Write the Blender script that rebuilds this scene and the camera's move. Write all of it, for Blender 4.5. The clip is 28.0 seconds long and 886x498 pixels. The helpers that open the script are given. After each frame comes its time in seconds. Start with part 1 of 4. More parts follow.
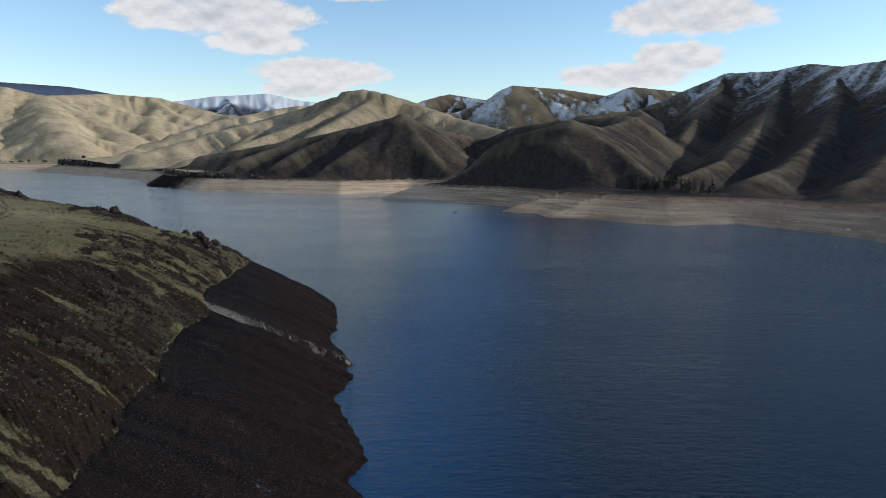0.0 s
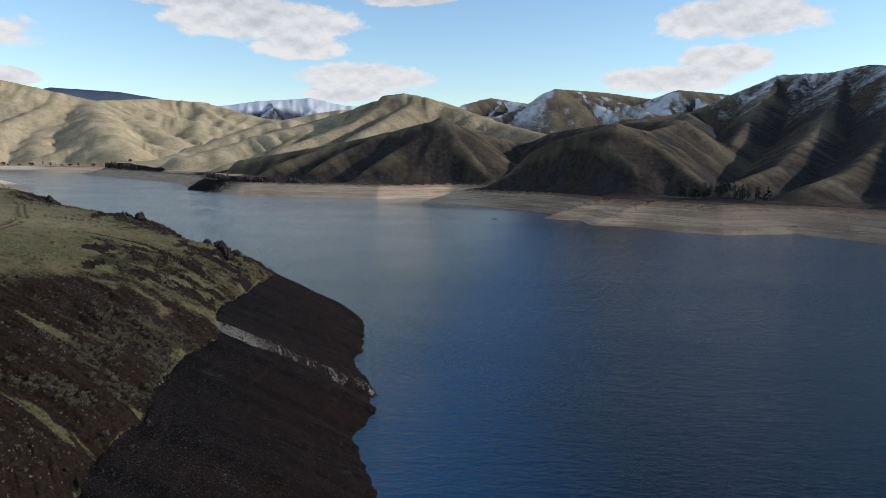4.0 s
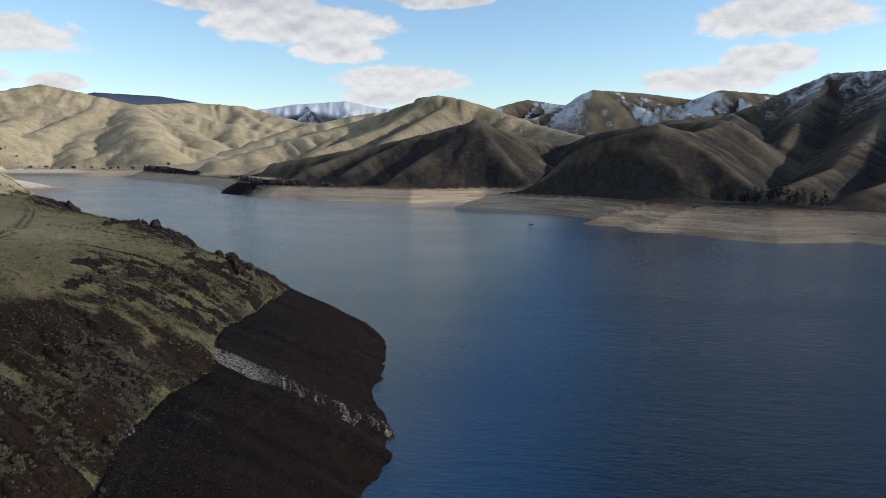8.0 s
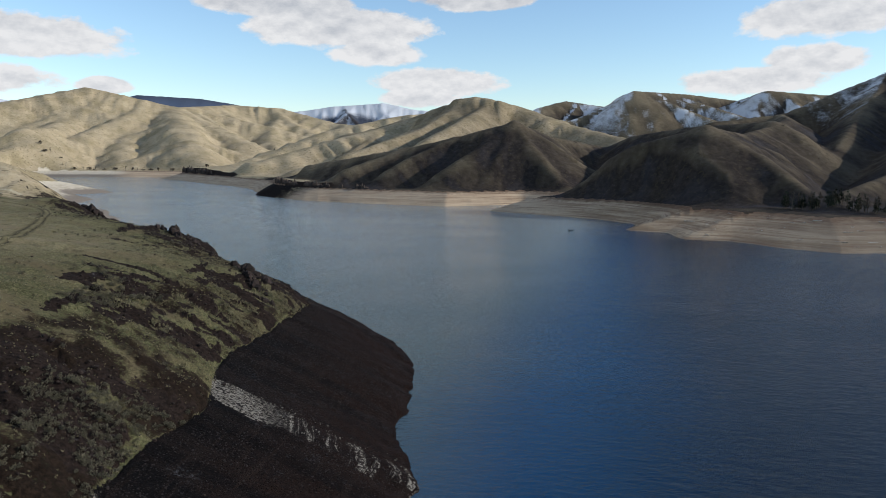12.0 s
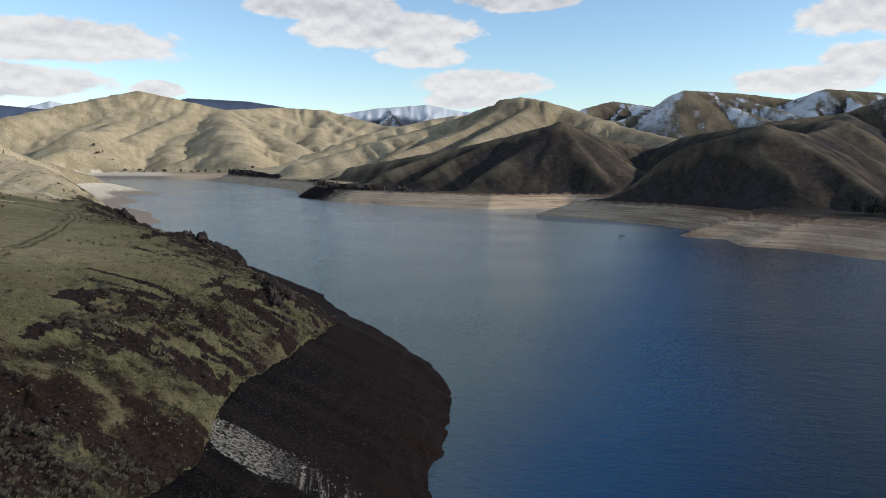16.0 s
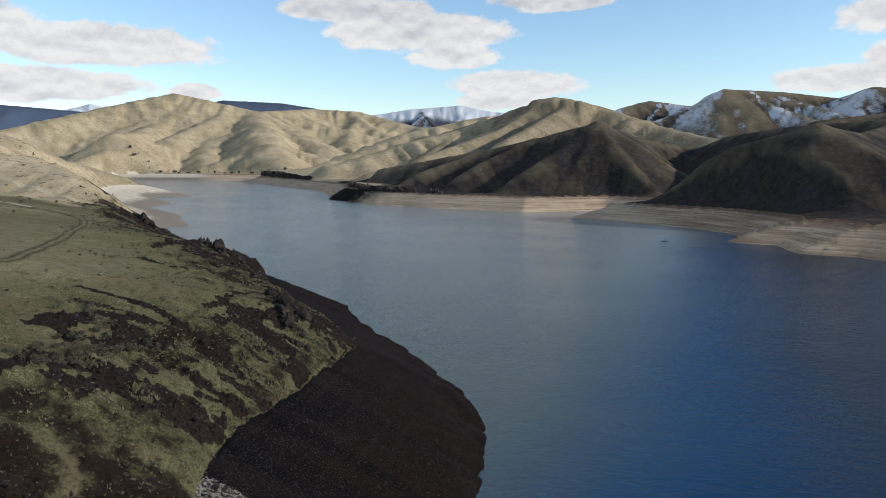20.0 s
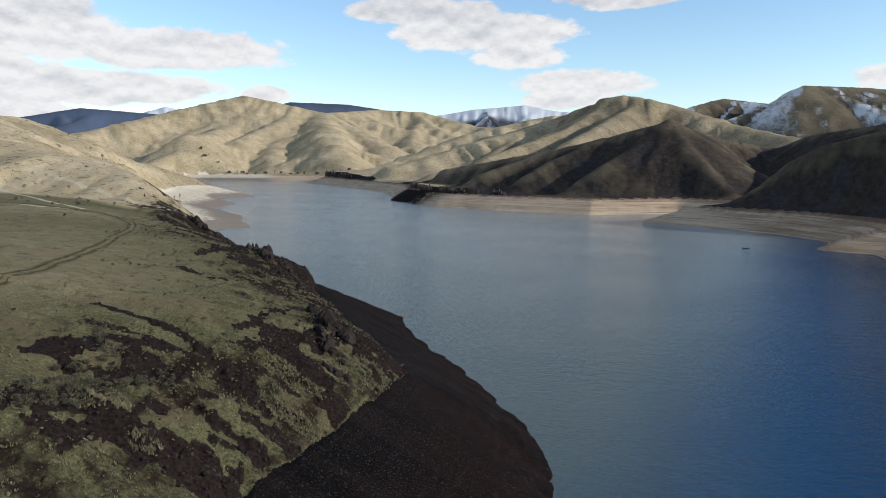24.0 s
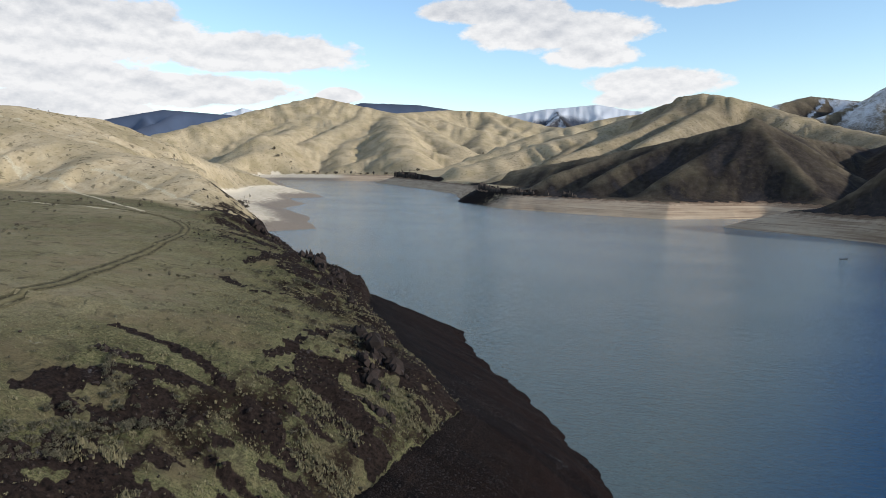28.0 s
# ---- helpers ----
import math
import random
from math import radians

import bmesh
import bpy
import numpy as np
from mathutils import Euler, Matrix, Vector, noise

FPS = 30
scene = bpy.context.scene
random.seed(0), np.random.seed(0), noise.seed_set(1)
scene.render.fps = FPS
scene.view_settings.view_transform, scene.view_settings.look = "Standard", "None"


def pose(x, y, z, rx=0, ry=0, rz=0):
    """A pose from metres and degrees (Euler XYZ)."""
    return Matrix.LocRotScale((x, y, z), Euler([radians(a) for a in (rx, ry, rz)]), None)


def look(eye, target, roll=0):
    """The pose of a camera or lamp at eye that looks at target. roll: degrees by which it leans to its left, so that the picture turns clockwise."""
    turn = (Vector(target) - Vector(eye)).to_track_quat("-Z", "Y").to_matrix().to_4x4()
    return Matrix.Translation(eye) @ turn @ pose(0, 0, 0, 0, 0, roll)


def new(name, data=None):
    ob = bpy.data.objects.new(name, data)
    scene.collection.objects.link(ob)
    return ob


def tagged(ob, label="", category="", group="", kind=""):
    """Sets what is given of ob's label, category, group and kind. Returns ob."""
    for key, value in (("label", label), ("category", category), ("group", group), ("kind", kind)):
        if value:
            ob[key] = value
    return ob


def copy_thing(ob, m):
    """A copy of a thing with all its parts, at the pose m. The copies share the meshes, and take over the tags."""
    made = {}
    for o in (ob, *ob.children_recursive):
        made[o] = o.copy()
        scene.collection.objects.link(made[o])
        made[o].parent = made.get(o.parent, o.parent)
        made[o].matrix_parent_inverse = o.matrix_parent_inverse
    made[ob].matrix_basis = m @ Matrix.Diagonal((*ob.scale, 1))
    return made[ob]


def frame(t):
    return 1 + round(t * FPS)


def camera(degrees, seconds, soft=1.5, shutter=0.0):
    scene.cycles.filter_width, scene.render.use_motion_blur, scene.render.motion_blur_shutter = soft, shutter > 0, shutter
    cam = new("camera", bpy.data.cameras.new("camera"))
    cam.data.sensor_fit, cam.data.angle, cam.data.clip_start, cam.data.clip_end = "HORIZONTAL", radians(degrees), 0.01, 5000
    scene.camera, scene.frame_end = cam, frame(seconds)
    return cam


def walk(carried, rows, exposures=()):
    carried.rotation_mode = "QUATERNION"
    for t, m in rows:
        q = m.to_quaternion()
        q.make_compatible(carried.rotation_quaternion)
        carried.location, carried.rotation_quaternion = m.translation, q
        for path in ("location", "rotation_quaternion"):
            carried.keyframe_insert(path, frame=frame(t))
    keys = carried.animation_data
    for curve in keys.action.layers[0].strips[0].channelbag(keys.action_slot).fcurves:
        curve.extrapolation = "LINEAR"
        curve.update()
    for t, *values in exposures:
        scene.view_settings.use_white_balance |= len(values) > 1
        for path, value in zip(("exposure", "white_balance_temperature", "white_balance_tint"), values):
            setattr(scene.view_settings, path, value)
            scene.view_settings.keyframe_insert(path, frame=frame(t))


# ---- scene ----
cam = camera(65.23, 28.0, 0.75)
PATH = [
    (0.0, pose(0.00, -0.00, 60.00, 81.714, -0.060, 0.221)),
    (0.5, pose(0.15, 2.54, 59.93, 81.767, -0.064, 0.265)),
    (1.0, pose(0.27, 5.06, 59.88, 81.835, -0.108, 0.559)),
    (1.5, pose(0.36, 7.60, 59.85, 81.908, -0.119, 0.881)),
    (2.0, pose(0.45, 10.16, 59.85, 81.929, 0.002, 1.469)),
    (2.5, pose(0.55, 12.82, 59.91, 81.969, -0.061, 2.136)),
    (3.0, pose(0.69, 15.61, 60.03, 82.008, -0.007, 2.764)),
    (3.5, pose(0.85, 18.50, 60.15, 82.029, -0.089, 3.211)),
    (5.5, pose(1.29, 30.38, 60.39, 82.130, -0.034, 4.685)),
    (6.0, pose(1.34, 33.39, 60.43, 82.197, -0.000, 5.090)),
    (6.5, pose(1.31, 36.42, 60.46, 82.215, -0.002, 5.523)),
    (7.0, pose(1.23, 39.47, 60.49, 82.227, 0.021, 5.848)),
    (7.5, pose(1.11, 42.51, 60.52, 82.229, -0.007, 6.186)),
    (8.0, pose(0.97, 45.53, 60.57, 82.239, 0.006, 6.524)),
    (8.5, pose(0.80, 48.54, 60.59, 82.250, -0.008, 6.849)),
    (9.0, pose(0.58, 51.53, 60.60, 82.282, -0.052, 7.193)),
    (9.5, pose(0.30, 54.48, 60.63, 82.290, -0.075, 7.583)),
    (10.0, pose(-0.04, 57.41, 60.66, 82.321, -0.111, 7.993)),
    (10.5, pose(-0.38, 60.33, 60.71, 82.345, -0.086, 8.384)),
    (11.0, pose(-0.74, 63.20, 60.75, 82.361, -0.113, 8.770)),
    (11.5, pose(-1.14, 66.00, 60.73, 82.364, -0.033, 9.130)),
    (12.0, pose(-1.54, 68.76, 60.70, 82.406, -0.081, 9.532)),
    (12.5, pose(-1.93, 71.50, 60.69, 82.410, -0.062, 9.877)),
    (14.5, pose(-3.48, 82.46, 60.90, 82.480, -0.064, 11.683)),
    (15.0, pose(-3.90, 85.20, 60.97, 82.507, -0.063, 12.256)),
    (15.5, pose(-4.36, 87.96, 61.03, 82.509, -0.045, 12.718)),
    (16.0, pose(-4.88, 90.72, 61.09, 82.518, -0.005, 13.153)),
    (16.5, pose(-5.44, 93.48, 61.14, 82.547, 0.021, 13.529)),
    (17.0, pose(-6.05, 96.22, 61.18, 82.559, 0.036, 13.884)),
    (17.5, pose(-6.74, 98.91, 61.23, 82.574, 0.078, 14.209)),
    (18.0, pose(-7.47, 101.58, 61.30, 82.574, 0.077, 14.518)),
    (18.5, pose(-8.20, 104.23, 61.37, 82.578, 0.106, 14.745)),
    (19.0, pose(-8.92, 106.89, 61.44, 82.584, 0.111, 14.999)),
    (19.5, pose(-9.64, 109.56, 61.48, 82.605, 0.109, 15.275)),
    (20.0, pose(-10.36, 112.22, 61.51, 82.599, 0.113, 15.806)),
    (20.5, pose(-11.07, 114.91, 61.58, 82.589, 0.219, 16.327)),
    (21.0, pose(-11.78, 117.59, 61.63, 82.604, 0.198, 17.094)),
    (21.5, pose(-12.48, 120.23, 61.68, 82.610, 0.147, 17.841)),
    (23.5, pose(-15.35, 130.54, 61.83, 82.640, 0.212, 20.489)),
    (24.0, pose(-16.05, 133.04, 61.89, 82.643, 0.191, 21.029)),
    (24.5, pose(-16.73, 135.47, 61.95, 82.653, 0.178, 21.293)),
    (25.0, pose(-17.42, 137.86, 62.04, 82.654, 0.148, 22.064)),
    (25.5, pose(-18.14, 140.24, 62.15, 82.653, 0.092, 23.671)),
    (26.0, pose(-18.91, 142.62, 62.27, 82.645, 0.182, 24.185)),
    (26.5, pose(-19.72, 144.98, 62.40, 82.659, 0.199, 24.446)),
    (27.0, pose(-20.55, 147.33, 62.51, 82.663, 0.157, 25.444)),
    (27.5, pose(-21.38, 149.69, 62.60, 82.666, 0.113, 26.350)),
    (28.0, pose(-22.21, 152.05, 62.66, 82.674, 0.081, 26.736)),
]
EXPOSURES = [(0.0, 0.08, 6180, 10), (12.0, 0.13, 6290, 10), (20.0, 0.17, 6320, 10), (28.0, 0.29, 6340, 10)]
walk(cam, PATH, EXPOSURES)

# ---- light: broken cumulus, low winter sun from the right ----
SUN_AZ, SUN_EL = 86.0, 20.0


def sun_and_sky():
    az, el = radians(SUN_AZ), radians(SUN_EL)
    lamp = bpy.data.lights.new("sun", "SUN")
    lamp.energy, lamp.angle, lamp.color = 3.9, radians(0.6), (1.0, 0.92, 0.80)
    ob = new("sun", lamp)
    way = Vector((math.sin(az) * math.cos(el), math.cos(az) * math.cos(el), math.sin(el)))
    ob.matrix_world = look(way * 3000, (0, 0, 0))

    world = bpy.data.worlds.new("world")
    scene.world = world
    world.use_nodes = True
    nt = world.node_tree
    nt.nodes.clear()
    N, L = nt.nodes.new, nt.links.new

    def math_node(op, a, b=None, c=None, clamp=False):
        n = N("ShaderNodeMath")
        n.operation, n.use_clamp = op, clamp
        for k, v in enumerate((a, b, c)):
            if v is None:
                continue
            if isinstance(v, (int, float)):
                n.inputs[k].default_value = v
            else:
                L(v, n.inputs[k])
        return n.outputs[0]

    sky = N("ShaderNodeTexSky")
    sky.sky_type, sky.sun_disc = "NISHITA", False
    sky.sun_elevation, sky.sun_rotation = el, az % (2 * math.pi)
    sky.altitude, sky.air_density, sky.dust_density, sky.ozone_density = 900, 1.15, 0.08, 2.6
    tc = N("ShaderNodeTexCoord")
    sep = N("ShaderNodeSeparateXYZ")
    L(tc.outputs["Generated"], sep.inputs[0])
    X, Y, Z = sep.outputs
    azi = math_node("MULTIPLY", math_node("ARCTAN2", X, Y), 57.2958)
    ele = math_node("MULTIPLY", math_node("ARCSINE", Z), 57.2958)
    # lumpy edges, stretched along the horizon; the second look, a little higher, tells lit tops from grey bases
    def lumps(lift):
        comb = N("ShaderNodeCombineXYZ")
        L(math_node("MULTIPLY", azi, 0.19), comb.inputs[0])
        L(math_node("MULTIPLY", math_node("ADD", ele, lift), 0.34), comb.inputs[1])
        nz = N("ShaderNodeTexNoise")
        nz.inputs["Scale"].default_value, nz.inputs["Detail"].default_value = 1.9, 10.0
        nz.inputs["Roughness"].default_value = 0.6
        L(comb.outputs[0], nz.inputs["Vector"])
        return math_node("SUBTRACT", nz.outputs["Fac"], 0.5)

    lump, above = lumps(0.0), lumps(0.55)
    body = None
    # bearing, elevation, half width, half height of each cloud bank (degrees)
    for a, e, wa, we in CLOUDS:
        u = math_node("DIVIDE", math_node("SUBTRACT", azi, a), wa)
        v = math_node("DIVIDE", math_node("SUBTRACT", ele, e), we)
        r = math_node("SUBTRACT", 1.0, math_node("SQRT", math_node("ADD", math_node("MULTIPLY", u, u), math_node("MULTIPLY", v, v))))
        body = r if body is None else math_node("MAXIMUM", body, r)
    # scattered cumulus over the rest of the sky, higher up
    high = N("ShaderNodeTexNoise")
    high.inputs["Scale"].default_value, high.inputs["Detail"].default_value = 2.6, 6.0
    L(tc.outputs["Generated"], high.inputs["Vector"])
    up = math_node("MULTIPLY", math_node("SUBTRACT", ele, 17.0), 0.12, clamp=True)
    # the bank of cumulus thins out towards the sun
    clear = math_node("MULTIPLY", math_node("ADD", azi, 5.0), 0.08, clamp=True)
    rest = math_node("SUBTRACT", math_node("MULTIPLY", math_node("SUBTRACT", high.outputs["Fac"], 0.41), 3.0), math_node("MULTIPLY", math_node("SUBTRACT", 1.0, up), 3.0))
    rest = math_node("SUBTRACT", rest, math_node("MULTIPLY", clear, 2.4))
    body = math_node("MAXIMUM", body, rest)
    dens = math_node("ADD", math_node("MULTIPLY", math_node("ADD", body, 0.10), 2.2), math_node("MULTIPLY", lump, 2.7))
    cover = math_node("MULTIPLY", math_node("ADD", dens, 0.15), 2.2, clamp=True)
    cover = math_node("MULTIPLY", cover, math_node("MULTIPLY", ele, 0.9, clamp=True))
    shade = math_node("ADD", math_node("MULTIPLY", math_node("SUBTRACT", above, lump), 2.0), math_node("MULTIPLY", math_node("SUBTRACT", ele, 9.0), 0.13, clamp=True))
    thick = math_node("ADD", math_node("MULTIPLY", math_node("SUBTRACT", dens, 0.15), 0.10), math_node("ADD", shade, 0.08), clamp=True)
    tint = N("ShaderNodeMix")
    tint.data_type = "RGBA"
    tint.inputs[6].default_value, tint.inputs[7].default_value = CLOUD_LIT, CLOUD_BASE
    L(thick, tint.inputs[0])
    mix = N("ShaderNodeMix")
    mix.data_type = "RGBA"
    L(cover, mix.inputs[0])
    L(sky.outputs[0], mix.inputs[6])
    L(tint.outputs[2], mix.inputs[7])
    bg, out = N("ShaderNodeBackground"), N("ShaderNodeOutputWorld")
    bg.inputs[1].default_value = 0.165
    L(mix.outputs[2], bg.inputs[0])
    L(bg.outputs[0], out.inputs[0])


CLOUD_LIT, CLOUD_BASE = (4.6, 4.55, 4.5, 1), (2.5, 2.65, 2.9, 1)
CLOUDS = [(-17.5, 10.0, 6.6, 1.5), (-14.9, 8.2, 3.5, 1.0), (-22.7, 11.6, 5.9, 0.9), (-6.7, 12.2, 4.5, 0.8), (-10.1, 5.9, 4.8, 1.1), (-11.5, 4.7, 3.2, 0.7),
          (18.9, 9.8, 5.7, 1.3), (18.2, 6.9, 3.2, 1.0), (14.3, 5.6, 4.8, 0.9), (-54.7, 9.4, 9.2, 2.3), (-42.0, 8.2, 8.2, 1.4), (-56.7, 6.2, 6.8, 1.3),
          (-47.5, 5.3, 8.8, 1.2), (-56.9, 3.7, 7.6, 1.3), (-35.1, 5.1, 1.8, 0.6), (-60.0, 15.0, 14.0, 3.0)]
sun_and_sky()


# ---- materials ----
def material(name):
    m = bpy.data.materials.new(name)
    m.use_nodes = True
    nt = m.node_tree
    return m, nt, nt.nodes["Principled BSDF"]


class Nodes:
    """Short hands for the nodes of one material."""

    def __init__(self, nt):
        self.nt = nt

    def link(self, a, b):
        self.nt.links.new(a, b)

    def put(self, socket, v):
        if isinstance(v, (int, float)):
            socket.default_value = v
        elif isinstance(v, tuple):
            socket.default_value = (*v, 1) if len(v) == 3 else v
        else:
            self.link(v, socket)

    def add(self, kind):
        return self.nt.nodes.new(kind)

    def math(self, op, a, b=0.0, clamp=False):
        n = self.add("ShaderNodeMath")
        n.operation, n.use_clamp = op, clamp
        self.put(n.inputs[0], a), self.put(n.inputs[1], b)
        return n.outputs[0]

    def noise(self, scale, detail=4.0, rough=0.55, vector=None, distort=0.0):
        n = self.add("ShaderNodeTexNoise")
        n.inputs["Scale"].default_value, n.inputs["Detail"].default_value = scale, detail
        n.inputs["Roughness"].default_value, n.inputs["Distortion"].default_value = rough, distort
        self.link(vector or self.coord(), n.inputs["Vector"])
        return n.outputs["Fac"]

    def coord(self, scale=None, turn=(0, 0, 0)):
        c = self.add("ShaderNodeTexCoord").outputs["Object"]
        if scale is None:
            return c
        m = self.add("ShaderNodeMapping")
        m.inputs["Scale"].default_value = scale
        m.inputs["Rotation"].default_value = [radians(a) for a in turn]
        self.link(c, m.inputs["Vector"])
        return m.outputs[0]

    def ramp(self, v, lo, hi, a=0.0, b=1.0):
        n = self.add("ShaderNodeMapRange")
        n.interpolation_type = "SMOOTHSTEP"
        self.put(n.inputs[0], v)
        for k, w in enumerate((lo, hi, a, b)):
            n.inputs[k + 1].default_value = w
        return n.outputs[0]

    def mix(self, f, a, b):
        n = self.add("ShaderNodeMix")
        n.data_type = "RGBA"
        self.put(n.inputs[0], f), self.put(n.inputs[6], a), self.put(n.inputs[7], b)
        return n.outputs[2]

    def attr(self, name):
        n = self.add("ShaderNodeAttribute")
        n.attribute_name = name
        return n.outputs

    def bump(self, height, strength, distance, normal=None):
        n = self.add("ShaderNodeBump")
        n.inputs["Strength"].default_value, n.inputs["Distance"].default_value = strength, distance
        self.link(height, n.inputs["Height"])
        if normal is not None:
            self.link(normal, n.inputs["Normal"])
        return n.outputs[0]


def ground_material():
    m, nt, bsdf = material("ground")
    k = Nodes(nt)
    fine, mid, wide = k.noise(1.6, 6, 0.65), k.noise(0.16, 5, 0.6), k.noise(0.018, 5, 0.6)
    speck = k.noise(5.0, 3, 0.7)
    ring, cover, extra = (k.attr(n) for n in ("ring", "cover", "extra"))

    def parts(o):
        s = k.add("ShaderNodeSeparateColor")
        k.link(o["Color"], s.inputs[0])
        return s.outputs

    scree, sand, pale = parts(ring)
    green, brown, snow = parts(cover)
    rock, road, rust = parts(extra)
    edge = k.math("MULTIPLY", k.math("SUBTRACT", k.math("ADD", k.math("MULTIPLY", fine, 0.5), k.math("MULTIPLY", mid, 0.5)), 0.5), 1.5)

    def worn(mask, lo=0.35, hi=0.65):
        return k.ramp(k.math("ADD", mask, edge), lo, hi)

    gold = k.mix(k.ramp(mid, 0.3, 0.7), (0.40, 0.318, 0.200), (0.50, 0.408, 0.275))
    gold = k.mix(k.ramp(wide, 0.35, 0.7, 0, 0.6), gold, (0.22, 0.18, 0.095))
    gold = k.mix(k.ramp(speck, 0.6, 0.75, 0, 0.45), gold, (0.10, 0.085, 0.045))
    gold = k.mix(k.ramp(k.noise(0.55, 5, 0.7), 0.5, 0.72, 0, 0.5), gold, (0.15, 0.125, 0.07))
    olive = k.mix(k.ramp(mid, 0.3, 0.7), (0.070, 0.071, 0.032), (0.128, 0.124, 0.060))
    olive = k.mix(k.ramp(fine, 0.42, 0.68, 0, 0.75), olive, (0.185, 0.165, 0.088))
    olive = k.mix(k.ramp(k.noise(0.75, 4, 0.7), 0.50, 0.66, 0, 0.6), olive, (0.050, 0.048, 0.026))
    olive = k.mix(k.ramp(k.noise(1.1, 3, 0.7), 0.62, 0.70, 0, 0.7), olive, (0.21, 0.185, 0.105))
    olive = k.mix(k.ramp(speck, 0.54, 0.68, 0, 0.7), olive, (0.026, 0.026, 0.014))
    olive = k.mix(k.ramp(k.noise(2.3, 6, 0.8), 0.46, 0.62, 0, 0.55), olive, (0.030, 0.030, 0.015))
    olive = k.mix(k.ramp(k.noise(0.055, 5, 0.65), 0.46, 0.66, 0, 0.5), olive, (0.112, 0.088, 0.052))
    # brown scrub, darkened to carry the right hills' cloud shade in its colour
    dun_shade = k.mix(k.ramp(mid, 0.3, 0.7), (0.022, 0.0180, 0.0158), (0.040, 0.0325, 0.0280))
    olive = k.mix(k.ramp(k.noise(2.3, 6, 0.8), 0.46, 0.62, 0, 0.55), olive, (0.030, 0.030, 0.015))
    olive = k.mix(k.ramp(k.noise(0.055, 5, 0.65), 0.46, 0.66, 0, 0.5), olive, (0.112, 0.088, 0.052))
    dun_shade = k.mix(k.ramp(fine, 0.55, 0.75, 0, 0.5), dun_shade, (0.022, 0.018, 0.015))
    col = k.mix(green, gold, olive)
    col = k.mix(k.math("MULTIPLY", brown, 1.0, True), col, dun_shade)
    tuft = k.ramp(k.noise(0.21, 3, 0.6, None, 0.6), 0.57, 0.66, 0, 0.6)
    col = k.mix(tuft, col, (0.055, 0.046, 0.028))
    # distance haze put into the colour: the farthest ridges go slate blue
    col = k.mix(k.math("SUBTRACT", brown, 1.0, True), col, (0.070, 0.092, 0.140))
    rusty = k.mix(k.ramp(fine, 0.35, 0.7), (0.009, 0.0065, 0.005), (0.025, 0.0165, 0.0115))
    col = k.mix(worn(rust), col, rusty)
    stone = k.mix(k.ramp(fine, 0.3, 0.7), (0.007, 0.0055, 0.005), (0.027, 0.0185, 0.0150))
    col = k.mix(worn(rock), col, stone)
    # drawdown scree: wash streaks run down the slope, redder towards the water
    wash = k.noise(0.16, 5, 0.62, k.coord((0.10, 1.0, 0.10), (0, 0, -6)))
    low = k.add("ShaderNodeSeparateXYZ")
    k.link(k.coord(), low.inputs[0])
    red = k.math("MULTIPLY", k.ramp(k.math("ADD", low.outputs[2], k.math("MULTIPLY", mid, 9.0)), 25, 8), k.ramp(wash, 0.35, 0.6, 0.3, 1.0))
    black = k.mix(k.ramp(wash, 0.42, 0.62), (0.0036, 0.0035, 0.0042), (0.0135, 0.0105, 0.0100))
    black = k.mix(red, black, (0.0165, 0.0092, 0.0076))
    # strand lines of falling water
    strand = k.noise(0.9, 4, 0.65, k.coord((0.05, 0.05, 2.2)))
    black = k.mix(k.ramp(strand, 0.52, 0.68, 0, 0.55), black, (0.026, 0.018, 0.0155))
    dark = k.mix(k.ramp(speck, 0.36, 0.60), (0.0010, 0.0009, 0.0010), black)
    dark = k.mix(k.ramp(k.noise(2.6, 4, 0.75), 0.55, 0.68, 0, 0.8), dark, (0.034, 0.028, 0.026))
    tan = k.mix(k.ramp(k.noise(0.035, 6, 0.6, k.coord((0.4, 0.4, 9.0))), 0.3, 0.7), (0.22, 0.155, 0.10), (0.45, 0.36, 0.25))
    tan = k.mix(k.ramp(mid, 0.5, 0.75, 0, 0.45), tan, (0.14, 0.095, 0.065))
    place = k.add("ShaderNodeSeparateXYZ")
    k.link(k.coord(), place.inputs[0])
    level = k.math("ADD", place.outputs[2], k.math("MULTIPLY", k.math("SUBTRACT", mid, 0.5), 6.0))
    cream = k.mix(k.ramp(level, 5, 10), k.mix(k.ramp(fine, 0.3, 0.7), (0.17, 0.14, 0.115), (0.25, 0.215, 0.175)), k.mix(k.ramp(mid, 0.3, 0.7), (0.44, 0.38, 0.285), (0.58, 0.51, 0.40)))
    cove = k.ramp(k.math("ADD", place.outputs[0], k.math("MULTIPLY", place.outputs[1], 0.75)), 230, 130)
    # sun on the left sands and cloud shade on the right, in the colour
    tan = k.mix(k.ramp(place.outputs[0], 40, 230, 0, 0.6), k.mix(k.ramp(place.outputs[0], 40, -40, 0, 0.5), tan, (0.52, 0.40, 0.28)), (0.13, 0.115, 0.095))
    strata = k.noise(0.8, 5, 0.65, k.coord((0.015, 0.015, 1.5)))
    tan = k.mix(k.ramp(strata, 0.50, 0.62, 0, 0.55), tan, (0.15, 0.088, 0.058))
    tan = k.mix(k.ramp(strata, 0.36, 0.26, 0, 0.5), tan, (0.40, 0.34, 0.26))
    tan = k.mix(cove, tan, cream)
    tan = k.mix(k.ramp(level, 12.5, 16.5, 0, 0.75), tan, k.mix(cove, (0.085, 0.048, 0.032), (0.60, 0.53, 0.41)))
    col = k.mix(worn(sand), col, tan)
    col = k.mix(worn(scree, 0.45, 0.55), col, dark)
    chalk = k.mix(k.ramp(fine, 0.4, 0.6), (0.045, 0.039, 0.034), (0.20, 0.185, 0.16))
